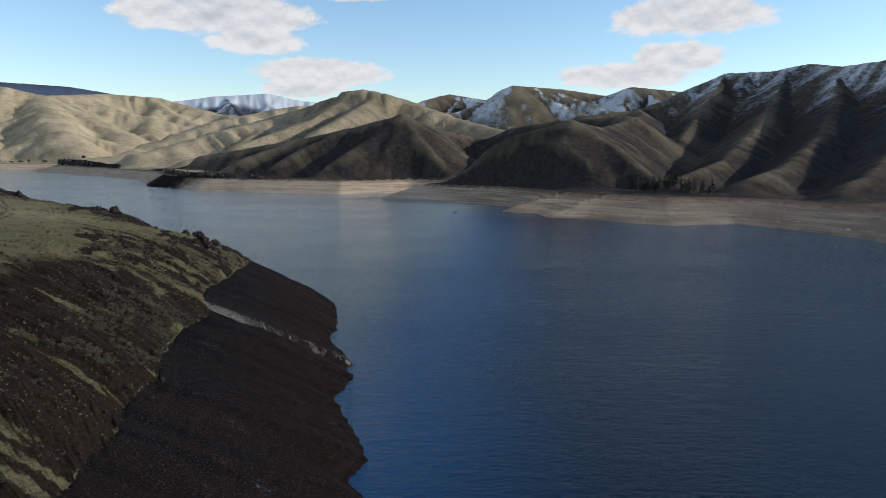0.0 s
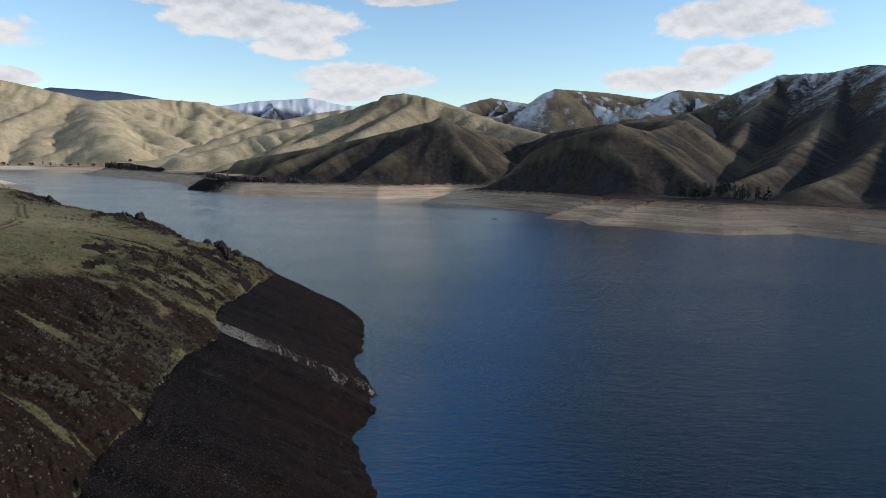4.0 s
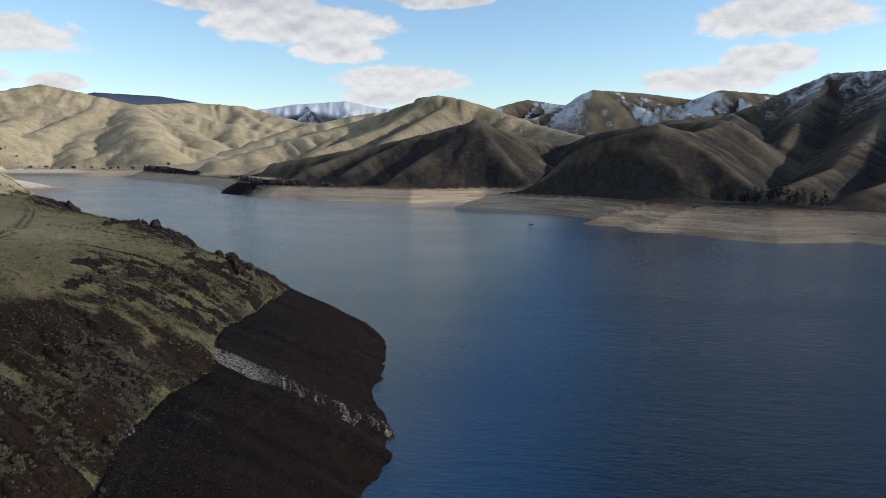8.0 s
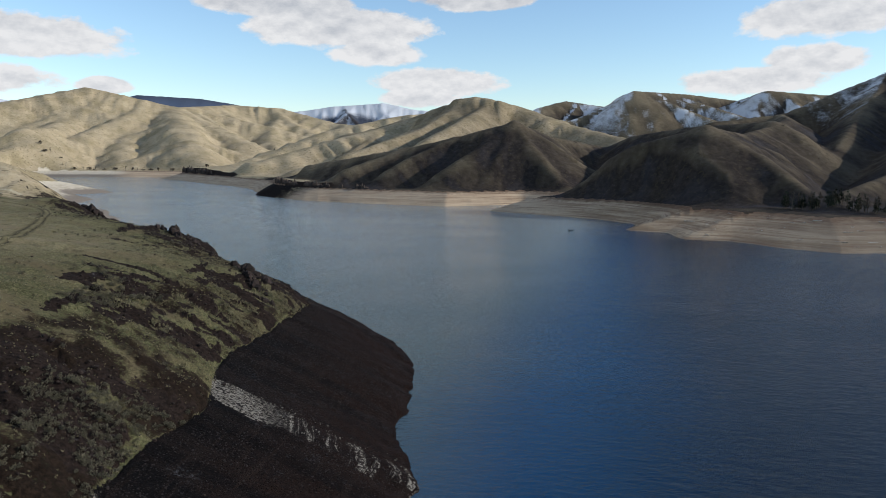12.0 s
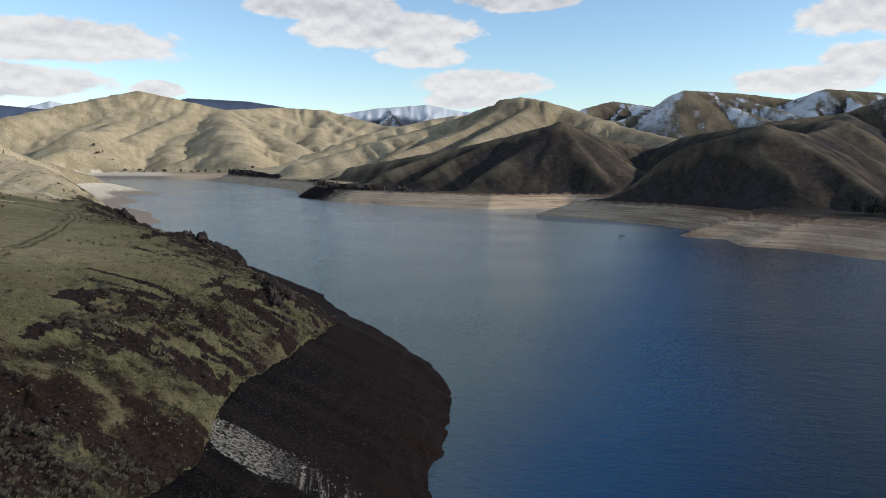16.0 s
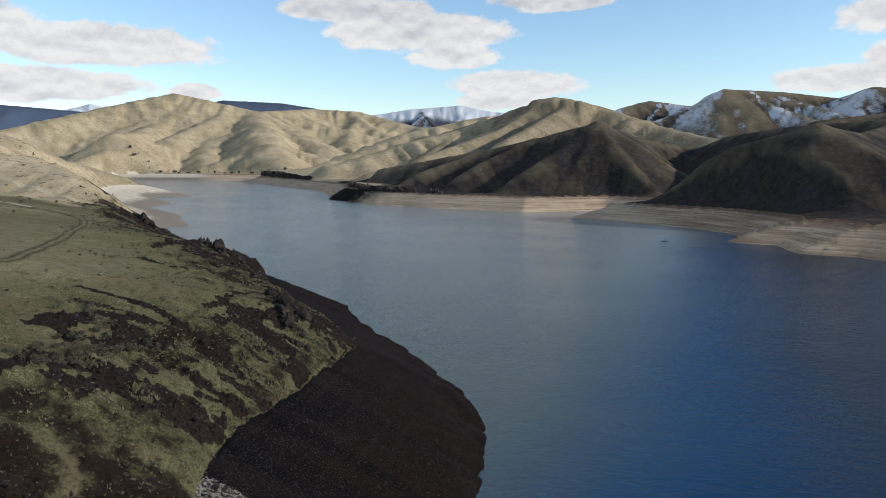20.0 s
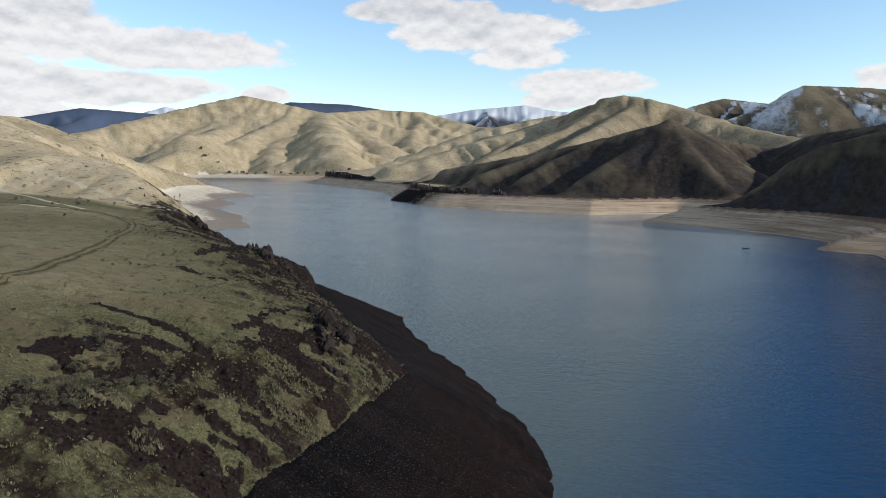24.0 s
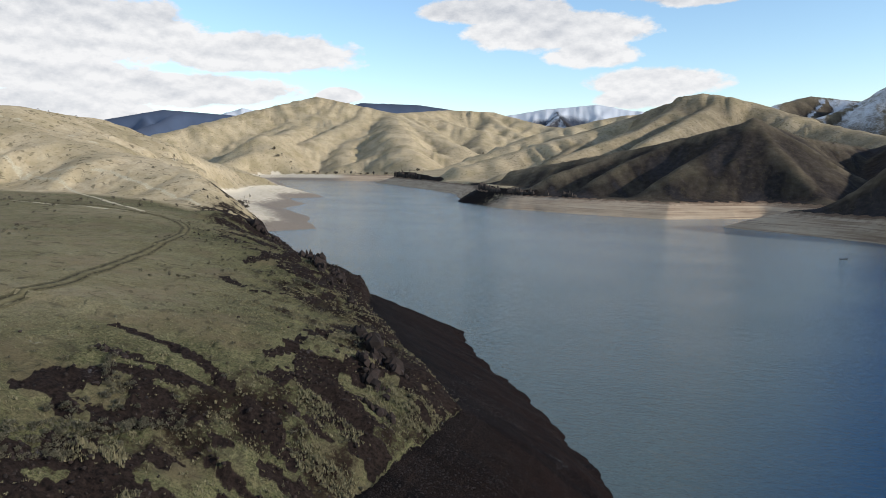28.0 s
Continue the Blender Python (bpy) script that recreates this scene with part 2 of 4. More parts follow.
    rows = k.math("MAXIMUM", k.ramp(place.outputs[2], 10, 14.5), k.ramp(strand, 0.50, 0.60))
    col = k.mix(k.math("MULTIPLY", k.math("MULTIPLY", worn(pale, 0.45, 0.6), rows), k.ramp(fine, 0.36, 0.56)), col, chalk)
    col = k.mix(worn(road, 0.4, 0.6), col, k.mix(k.ramp(fine, 0.4, 0.7), (0.36, 0.31, 0.21), (0.52, 0.46, 0.34)))
    col = k.mix(k.ramp(k.math("ADD", snow, edge), 0.12, 0.85, 0, 0.8), col, (0.62, 0.65, 0.70))
    k.link(col, bsdf.inputs["Base Color"])
    bsdf.inputs["Roughness"].default_value = 0.95
    bsdf.inputs["Specular IOR Level"].default_value = 0.05
    n1 = k.bump(mid, 0.35, 0.9)
    n2 = k.bump(fine, 0.7, 0.35, n1)
    k.link(k.bump(speck, 0.6, 0.12, n2), bsdf.inputs["Normal"])
    return m


def water_material():
    m, nt, bsdf = material("water")
    k = Nodes(nt)
    # sky reflection put into the base colour: pale left and north, blue, then dark right
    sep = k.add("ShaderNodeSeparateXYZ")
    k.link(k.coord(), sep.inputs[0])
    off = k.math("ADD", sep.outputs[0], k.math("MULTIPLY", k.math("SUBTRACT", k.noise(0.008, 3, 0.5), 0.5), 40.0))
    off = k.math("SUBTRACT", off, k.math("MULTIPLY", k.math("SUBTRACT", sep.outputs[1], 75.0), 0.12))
    sky_sheen = k.mix(k.ramp(sep.outputs[1], 120, 760), (0.047, 0.076, 0.080), (0.19, 0.222, 0.228))
    sheen_band = k.mix(k.ramp(off, -76, -14), sky_sheen, (0.0010, 0.036, 0.100))
    k.link(k.mix(k.ramp(off, -26, 30), sheen_band, (0.0006, 0.007, 0.018)), bsdf.inputs["Base Color"])
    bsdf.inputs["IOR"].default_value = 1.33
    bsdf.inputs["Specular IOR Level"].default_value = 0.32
    gust = k.noise(0.012, 3, 0.55, k.coord((0.5, 1.0, 1.0), (0, 0, 20)))
    k.link(k.ramp(gust, 0.3, 0.7, 0.05, 0.11), bsdf.inputs["Roughness"])
    # wind ripples, crests across the wind
    swell = k.noise(0.28, 3, 0.55, k.coord((0.45, 1.0, 1.0), (0, 0, 24)))
    chop = k.noise(0.72, 4, 0.66, k.coord((0.5, 1.0, 1.0), (0, 0, 10)))
    n1 = k.bump(swell, 0.55, 0.75)
    k.link(k.bump(chop, 1.0, 0.42, n1), bsdf.inputs["Normal"])
    return m


GROUND, WATER = ground_material(), water_material()


# ---- the plan ----
def hashed(ix, iy, seed):
    h = (ix.astype(np.int64) * 374761393 + iy.astype(np.int64) * 668265263 + seed * 144269504) & 0xFFFFFFFF
    h = ((h ^ (h >> 13)) * 1274126177) & 0xFFFFFFFF
    return ((h ^ (h >> 16)) & 0xFFFF) / 65535.0


def value_noise(x, y, seed):
    ix, iy = np.floor(x), np.floor(y)
    fx, fy = x - ix, y - iy
    fx, fy = fx * fx * (3 - 2 * fx), fy * fy * (3 - 2 * fy)
    a, b = hashed(ix, iy, seed), hashed(ix + 1, iy, seed)
    c, d = hashed(ix, iy + 1, seed), hashed(ix + 1, iy + 1, seed)
    return (a + (b - a) * fx) * (1 - fy) + (c + (d - c) * fx) * fy


def sstep(v, lo, hi):
    w = np.clip((v - lo) / (hi - lo), 0, 1)
    return w * w * (3 - 2 * w)


def fbm(x, y, size, octaves=4, seed=0, gain=0.5):
    """-1 to 1, with lumps of about that size in metres."""
    out, amp, total = 0.0, 1.0, 0.0
    for o in range(octaves):
        out = out + amp * (2 * value_noise(x / size + 17.3 * o, y / size - 9.1 * o, seed + o) - 1)
        total += amp
        amp *= gain
        size *= 0.5
    return out / total


# shorelines: x, y, width of the drawdown slope, height of the rock step above it
NEAR_SHORE = [(60, -2500, 38, 0), (10, -300, 38, 0), (0, 0, 38, 0), (-8, 60, 38, 1), (-14, 112, 38, 1), (-17, 119, 38, 1), (-15, 127, 38, 1),
              (-23, 150, 38, 1), (-26, 161, 37, 1), (-25, 175, 37, 1), (-26, 188, 37, 1), (-36, 213, 38, 1), (-38, 236, 36, 2),
              (-41.5, 254, 34, 3), (-49, 277, 28, 5), (-80, 317, 33, 6), (-112, 351, 33, 7), (-128, 376, 32, 8), (-172, 398, 31, 9), (-216, 424, 22, 10), (-262, 456, 18, 11)]
COVE_SHORE = [(-310, 505, 15, 11), (-398, 590, 24, 6), (-440, 622, 60, 0), (-412, 668, 90, 0), (-447, 708, 90, 0), (-520, 791, 100, 0), (-614, 860, 90, 0),
              (-655, 956, 80, 0), (-766, 1070, 60, 0), (-736, 1123, 60, 0), (-945, 1292, 45, 0), (-1494, 1891, 100, 0)]
FAR_SHORE = [(-1143, 1918, 110, 0), (-1040, 1780, 40, 14), (-916, 1661, 34, 14), (-700, 1440, 34, 2), (-567, 1288, 34, 4), (-510, 1180, 30, 8), (-467, 1091, 28, 8), (-369, 995, 34, 5),
             (-255, 945, 38, 0), (-139, 905, 38, 0), (-49, 965, 30, 0), (-20, 930, 40, 0), (-78, 848, 42, 0)]
RIGHT_SHORE = [(-24, 808, 38, 0), (37, 758, 46, 0), (66, 712, 48, 0), (50, 660, 64, 0), (84, 647, 60, 0), (89, 603, 70, 0), (121, 596, 72, 0), (147, 562, 72, 0), (177, 541, 72, 0), (209, 545, 72, 0), (232, 553, 74, 0),
               (264, 504, 60, 0), (284, 443, 55, 0), (380, 300, 55, 0), (520, 100, 55, 0), (700, -300, 55, 0), (900, -2500, 55, 0)]
SHORE = np.array(NEAR_SHORE + COVE_SHORE + FAR_SHORE + RIGHT_SHORE, float)
FULL = 16.8  # the full-pool line


def along(x, y, line):
    """Distance to a polyline, the way along it, and its further columns at the nearest place."""
    best = np.full(x.shape, 1e18)
    way = np.zeros(x.shape)
    more = [np.zeros(x.shape) for _ in range(line.shape[1] - 2)]
    run = 0.0
    for a, b in zip(line[:-1], line[1:]):
        dx, dy = b[0] - a[0], b[1] - a[1]
        length = math.hypot(dx, dy)
        u = np.clip(((x - a[0]) * dx + (y - a[1]) * dy) / length**2, 0, 1)
        q = (x - a[0] - u * dx) ** 2 + (y - a[1] - u * dy) ** 2
        near = q < best
        best = np.where(near, q, best)
        way = np.where(near, run + u * length, way)
        for n in range(len(more)):
            more[n] = np.where(near, a[n + 2] + u * (b[n + 2] - a[n + 2]), more[n])
        run += length
    return np.sqrt(best), way, more


def in_water(x, y):
    inside = np.zeros(x.shape, bool)
    for a, b in zip(SHORE, np.roll(SHORE, -1, 0)):
        if a[1] != b[1]:
            inside ^= ((a[1] > y) != (b[1] > y)) & (x < (b[0] - a[0]) * (y - a[1]) / (b[1] - a[1]) + a[0])
    return inside


# crests of the hills: x, y, z; then the fall of the flanks, the spacing of the spurs, how brown (darkened for cloud
# shade; over 1, blue for haze) and how snowy
RIDGES = [
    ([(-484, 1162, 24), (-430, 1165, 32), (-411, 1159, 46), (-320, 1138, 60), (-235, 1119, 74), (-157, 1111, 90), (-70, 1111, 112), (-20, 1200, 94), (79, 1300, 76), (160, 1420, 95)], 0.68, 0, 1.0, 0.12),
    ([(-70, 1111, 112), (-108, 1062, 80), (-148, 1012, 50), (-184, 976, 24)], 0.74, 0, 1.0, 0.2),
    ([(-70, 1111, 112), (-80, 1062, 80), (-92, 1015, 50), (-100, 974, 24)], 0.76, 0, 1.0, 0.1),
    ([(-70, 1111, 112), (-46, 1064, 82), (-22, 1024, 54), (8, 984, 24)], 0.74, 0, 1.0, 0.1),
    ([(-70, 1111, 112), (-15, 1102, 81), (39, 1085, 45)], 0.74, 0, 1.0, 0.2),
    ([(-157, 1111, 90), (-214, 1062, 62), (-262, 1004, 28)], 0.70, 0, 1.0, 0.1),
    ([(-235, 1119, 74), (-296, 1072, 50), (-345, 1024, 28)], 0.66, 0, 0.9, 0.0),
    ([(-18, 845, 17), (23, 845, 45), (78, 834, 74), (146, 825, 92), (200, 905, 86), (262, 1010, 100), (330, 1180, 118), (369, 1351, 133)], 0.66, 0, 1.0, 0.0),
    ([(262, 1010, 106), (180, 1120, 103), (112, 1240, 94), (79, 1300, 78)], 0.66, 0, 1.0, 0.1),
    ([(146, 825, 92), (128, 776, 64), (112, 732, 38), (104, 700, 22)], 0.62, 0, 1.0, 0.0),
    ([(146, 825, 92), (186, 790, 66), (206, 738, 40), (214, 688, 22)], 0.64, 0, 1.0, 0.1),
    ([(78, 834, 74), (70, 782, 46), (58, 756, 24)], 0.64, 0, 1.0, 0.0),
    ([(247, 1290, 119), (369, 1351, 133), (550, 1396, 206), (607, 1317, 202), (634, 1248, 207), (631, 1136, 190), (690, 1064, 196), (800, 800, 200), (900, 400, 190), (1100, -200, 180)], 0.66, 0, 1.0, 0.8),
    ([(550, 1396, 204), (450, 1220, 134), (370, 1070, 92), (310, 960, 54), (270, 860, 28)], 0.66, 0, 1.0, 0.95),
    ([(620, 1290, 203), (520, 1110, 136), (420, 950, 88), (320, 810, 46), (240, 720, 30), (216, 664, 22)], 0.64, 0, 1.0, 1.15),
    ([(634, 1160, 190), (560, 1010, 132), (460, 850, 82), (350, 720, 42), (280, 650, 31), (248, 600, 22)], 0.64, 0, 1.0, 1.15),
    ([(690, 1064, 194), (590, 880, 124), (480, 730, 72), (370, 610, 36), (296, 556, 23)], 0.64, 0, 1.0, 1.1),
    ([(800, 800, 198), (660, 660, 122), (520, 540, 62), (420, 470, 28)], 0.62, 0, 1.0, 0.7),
    ([(-534, 1887, 123), (-357, 1929, 178), (-217, 1850, 212), (-110, 1860, 188), (31, 1763, 132), (155, 1555, 92)], 0.46, 120, 0.45, 0.12),
    ([(-217, 1850, 205), (-330, 1640, 120), (-420, 1440, 62), (-500, 1320, 34)], 0.45, 130, 0.35, 0.05),
    ([(-357, 1929, 170), (-560, 1700, 96), (-680, 1560, 48)], 0.42, 130, 0.1, 0.0),
    ([(-300, 2400, 215), (-522, 2303, 192), (-717, 2143, 138), (-807, 2002, 82), (-880, 1860, 40)], 0.42, 130, 0.0, 0.0),
    ([(-76, 2662, 239), (16, 2863, 276), (173, 2758, 243), (251, 2651, 292), (466, 2824, 292), (664, 2886, 270), (705, 2669, 288), (906, 2712, 274), (1200, 2600, 300)], 0.50, 95, 0.8, 0.95),
    ([(-2270, 1985, 135), (-2194, 2222, 198), (-2134, 2557, 284), (-2003, 2792, 353), (-1672, 2894, 276), (-1400, 2700, 190), (-1150, 2500, 110)], 0.50, 230, 0.0, 0.02),
    ([(-1672, 2894, 270), (-1625, 3375, 315), (-1416, 3471, 303), (-1085, 3382, 221), (-800, 3200, 190)], 0.46, 120, 0.0, 0.0),
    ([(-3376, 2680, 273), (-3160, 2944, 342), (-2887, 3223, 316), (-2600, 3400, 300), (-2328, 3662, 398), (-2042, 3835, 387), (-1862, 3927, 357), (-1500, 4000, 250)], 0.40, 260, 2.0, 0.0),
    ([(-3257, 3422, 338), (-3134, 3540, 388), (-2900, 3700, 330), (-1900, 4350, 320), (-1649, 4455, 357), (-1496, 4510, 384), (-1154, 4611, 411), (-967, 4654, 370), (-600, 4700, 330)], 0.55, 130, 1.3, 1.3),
    ([(-640, 250, 92), (-621, 514, 109), (-714, 646, 107), (-793, 789, 88), (-899, 972, 64), (-1057, 1238, 44)], 0.36, 170, 0.0, 0.0),
    ([(-2003, 2792, 340), (-1900, 2560, 215), (-1780, 2250, 156), (-1673, 2050, 150), (-1590, 1985, 60)], 0.58, 210, 0.0, 0.0),
    ([(-1672, 2894, 270), (-1500, 2650, 218), (-1336, 2390, 160), (-1190, 2200, 92), (-1090, 2090, 40)], 0.52, 220, 0.05, 0.0),
    ([(-1780, 2840, 290), (-1640, 2560, 170), (-1480, 2260, 90), (-1400, 2120, 40)], 0.56, 240, 0.0, 0.0),
    ([(-2134, 2557, 270), (-2020, 2350, 170), (-1930, 2150, 60)], 0.54, 220, 0.0, 0.0),
]


def crests():
    """Every crest with the spurs that run down from it: line, fall, roundness, brown, snow."""
    rng = random.Random(8)
    out = []
    for line, fall, gap, brown, snow in RIDGES:
        line = np.array(line, float)
        out.append((line, fall * (1.35 if gap else 1.0), gap * 0.25 if gap else 6.0, brown, snow))
        if not gap:
            continue
        for a, b in zip(line[:-1], line[1:]):
            length = math.hypot(b[0] - a[0], b[1] - a[1])
            ux, uy = (b[0] - a[0]) / length, (b[1] - a[1]) / length
            for n in range(max(1, round(length / gap))):
                f = (n + rng.uniform(0.2, 0.8)) / max(1, round(length / gap))
                x, y, z = (a + f * (b - a))[:3]
                for side in (-1, 1):
                    fs = fall * rng.uniform(0.52, 0.74)
                    run = min((z - 8) / fs, 1.45 * z / fall) * rng.uniform(0.7, 1.0)
                    if run < 50:
                        continue
                    turn = math.atan2(uy, ux) + side * math.pi / 2 + rng.uniform(-0.5, 0.5)
                    bend = rng.uniform(-0.35, 0.35)
                    pts, px, py = [(x, y, z - 1.5)], x, y
                    for m in range(1, 5):
                        px += run / 4 * math.cos(turn)
                        py += run / 4 * math.sin(turn)
                        turn += bend * 0.5
                        pts.append((px, py, z - 1.5 - fs * run * (m / 4) ** 0.94 + rng.uniform(-0.03, 0.02) * fs * run))
                    out.append((np.array(pts), fall * (rng.uniform(1.5, 2.0) if brown > 0.3 else rng.uniform(1.05, 1.3)), gap * 0.1, brown, snow * rng.uniform(0.7, 1.3)))
    return out


CRESTS = crests()


# talus and cliff faces of the near slope: from, to, half width
TALUS = [(-123, 229, -111, 231, 0.8), (-111, 231, -98, 229, 1.2), (-115, 221, -111, 222, 1.8), (-112, 222, -103, 224, 0.9),
         (-109, 219, -100, 224, 1.4), (-109, 206, -109, 212, 3), (-107, 208, -104, 206, 2), (-102, 217, -94, 217, 2.2), (-101, 210, -97, 213, 2.4),
         (-95, 201, -90, 209, 2.8), (-88, 201, -82, 205, 3.6), (-83, 200, -78, 202, 4.5), (-90, 214, -78, 215, 1.3), (-90, 217, -88, 218, 1.3),
         (-90, 227, -86, 225, 2.3), (-86, 225, -82, 225, 1.8), (-82, 220, -75, 221, 2.2), (-82, 211, -76, 214, 1)]
TALUS_RIM = [(-95, 237, -93, 245, 1.8), (-95, 247, -82, 238, 4.5), (-91, 253, -85, 263, 4), (-82, 238, -74, 234, 3.5), (-92, 262, -80, 258, 3.2),
         (-90, 233, -82, 233, 1.2), (-102, 242, -101, 249, 0.9), (-102, 249, -108, 271, 1.3), (-112, 276, -108, 288, 1.9),
         (-108, 285, -96, 272, 2.4), (-170, 313, -174, 337, 2), (-172, 333, -147, 317, 3), (-154, 286, -142, 281, 1.2), (-130, 292, -137, 309, 1.5),
         (-138, 279, -130, 295, 1)]
TALUS_LOW = [(-98, 185, -98, 194, 2.6), (-98, 194, -89, 192, 2.6), (-87, 202, -74, 205, 2.2), (-100, 211, -94, 216, 1.3), (-85, 158, -77, 166, 3.5),
         (-77, 166, -65, 173, 2.8), (-82, 155, -74, 158, 4.5), (-75, 152, -66, 153, 4.5), (-87, 161, -82, 164, 1.6), (-90, 168, -86, 169, 1.2)]
# where straw-coloured bunchgrass and grey sagebrush stand dense
STRAW_BELTS = [(-91, 238, -81, 237, 2), (-84, 250, -76, 250, 3.6), (-99, 298, -90, 290, 1), (-81, 227, -76, 227, 3), (-95, 202, -92, 204, 1.5),
         (-86, 201, -84, 201, 1.5)]
SAGE_BELTS = [(-98, 195, -100, 203, 3), (-97, 211, -95, 215, 2), (-113, 220, -102, 212, 1.2), (-73, 160, -62, 166, 6), (-70, 153, -62, 156, 5),
         (-72, 160, -57, 148, 6), (-71, 136, -63, 132, 4), (-67, 118, -64, 120, 3)]


def belt(x, y, strokes, ragged):
    """1 inside the strokes, with an uneven edge."""
    out = np.zeros(x.shape)
    for ax, ay, bx, by, r in strokes:
        m = np.flatnonzero((x > min(ax, bx) - 3 * r) & (x < max(ax, bx) + 3 * r) & (y > min(ay, by) - 3 * r) & (y < max(ay, by) + 3 * r))
        if len(m):
            q = along(x[m], y[m], np.array([(ax, ay), (bx, by)], float))[0]
            out[m] = np.maximum(out[m], sstep(r * (1.0 + 1.7 * ragged[m]) - q, -0.3, 0.3))
    return out


W_COVE = float(along(np.array([-425.0]), np.array([612.0]), SHORE)[1][0])


def land(x, y):
    """Height of the ground, and what the covers depend on."""
    shape = x.shape
    x, y = x.ravel(), y.ravel()
    wet = in_water(x, y)
    dist, way, (width, step) = along(x, y, SHORE)
    d = np.where(wet, -dist, dist)
    reach = np.hypot(x + 60, y - 190)
    rough = np.clip(reach / 900, 0.12, 1.0)
    d = d + fbm(x, y, 7, 4, 3, 0.6) * 2.4 * np.exp(-dist / 14) + fbm(x, y, 60, 3, 4) * 8 * rough * np.exp(-dist / 60)
    u = d - width
    h = np.where(d < 0, 0.35 * d, FULL * np.clip(d / width, 0, 1) ** 0.92)
    bank = 1 - sstep(way, W_COVE - 60, W_COVE + 90)
    up = np.clip(u, 0, None)
    crown = sstep(y, 170, 270)
    # dark talus runs slantwise down the slope
    streak = fbm((0.99 * x - 0.12 * y) * 0.27, 0.12 * x + 0.99 * y, 5.0, 5, 31, 0.68)
    on_slope = bank * sstep(u, -0.6, 0.4) * np.exp(-(np.clip(up - 18, 0, None) / (24 + 10 * fbm(x, y, 40, 2, 33))) ** 2) * (reach < 420)
    ragged = fbm(x, y, 4.5, 4, 35, 0.75)
    patch = belt(x, y, TALUS + TALUS_RIM + TALUS_LOW, ragged)
    loose = on_slope * sstep(streak + 0.06 * crown, 0.02, 0.17)
    inner = sstep(y, 148, 166) * sstep(-y, -318, -300)
    talus = np.maximum(loose * (1 - 0.96 * inner) * (0.35 + 0.65 * sstep(y, 290, 320)), patch * (u > 0.3))
    west = sstep(y, 295, 345)
    rise_near = 26.0 * (1 - np.exp(-up / (34 + 19 * crown - 13 * west))) + 0.02 * np.clip(up, 0, 150)
    rise_near = rise_near + step * (0.35 + 0.15 * west) * np.clip((up + 2 * fbm(x, y, 26, 3, 21)) / 3, 0, 1) * np.exp(-up / 40)
    rise_far = step * sstep(up + 3 * fbm(x, y, 30, 3, 22), 0, 11) + 0.035 * np.clip(up, 0, 200)
    h = h + (bank * rise_near + (1 - bank) * rise_far) * (u > 0)
    # a rocky knob on the rim by the cove
    h = h + 4.5 * sstep(-np.hypot(0.8 * (x + 265) + 0.5 * (y - 402), 0.8 * (y - 402) - 0.5 * (x + 265)), -24, -4) * np.clip((up + 1) / 4, 0, 1)
    h = h + on_slope * (0.9 * np.tanh(streak * 4) + 0.5 * talus * fbm(x, y, 2.6, 3, 34))
    hill, brown, snow = np.full(x.shape, -60.0), np.zeros(x.shape), np.zeros(x.shape)
    under, stripe = np.full(x.shape, 60.0), np.zeros(x.shape)
    wob = fbm(x, y, 70, 4, 41)
    fine = fbm(x, y, 22, 4, 42)
    k = 6.0
    for line, fall, r, b, w in CRESTS:
        pad = line[:, 2].max() / fall + 40
        lo, hi = line[:, :2].min(0) - pad, line[:, :2].max(0) + pad
        m = np.flatnonzero((x > lo[0]) & (x < hi[0]) & (y > lo[1]) & (y < hi[1]))
        if not len(m):
            continue
        q, s, (z,) = along(x[m], y[m], line)
        q = q + (10 * wob[m] + 4 * fine[m]) * np.clip(q / 40, 0, 1)
        v = z - fall * (np.sqrt(q * q + r * r) - r)
        # gullies straight down the flanks
        s = s + 9 * wob[m] + 5 * fine[m] + 300 * len(line)
        size = 26 if line[:, 1].mean() < 1500 else 44
        cut = np.abs(fbm(s / size, q / (8 * size), 1.0, 2, 46)) + 0.45 * np.abs(fbm(s / size * 2.5, q / (4 * size), 1.0, 1, 47))
        v = v + size * (0.42 * cut - 0.14) * np.where(x[m] > 60, 0.6, 1.0) * np.clip((q - 5) / 45, 0, 1) * np.clip((v - 22) / 30, 0, 1) * (b < 1.5)
        was = hill[m]
        share = sstep(v - was, -8, 8)
        under[m] += (z - v - under[m]) * share
        stripe[m] += (fbm(s / 11, q / 150, 1.0, 3, 48, 0.65) - stripe[m]) * share
        brown[m] += (b - brown[m]) * share
        snow[m] += (w - snow[m]) * share
        hill[m] = np.maximum(was, v) + k * 0.25 * np.clip(1 - np.abs(was - v) / k, 0, 1) ** 2
    relief = np.clip(reach / 1200, 0.08, 1) * np.clip((hill - 22) / 40, 0, 1) * (0.12 + 0.88 * np.clip(under / 32, 0, 1))
    folds = 9 * (0.5 - np.abs(fbm(x, y, 120, 2, 43))) + 5 * (0.4 - np.abs(fbm(x, y, 52, 2, 44))) + 2.2 * (0.4 - np.abs(fbm(x, y, 24, 2, 45)))
    h2 = hill + (1.5 * fine + folds - 5) * relief
    k = 5.0
    top = np.maximum(h, h2) + k * 0.25 * np.clip(1 - np.abs(h - h2) / k, 0, 1) ** 2
    h = np.where(u > 0, h + (top - h) * sstep(u, 0, 45), h)
    h = h + fbm(x, y, 14, 3, 61) * np.clip(up / 15, 0, 1) * 0.45
    h = h + fbm(x, y, 3.2, 3, 62) * 0.22 * (d > 0) * (reach < 500)
    hilly = sstep(hill - h, -14, -3)
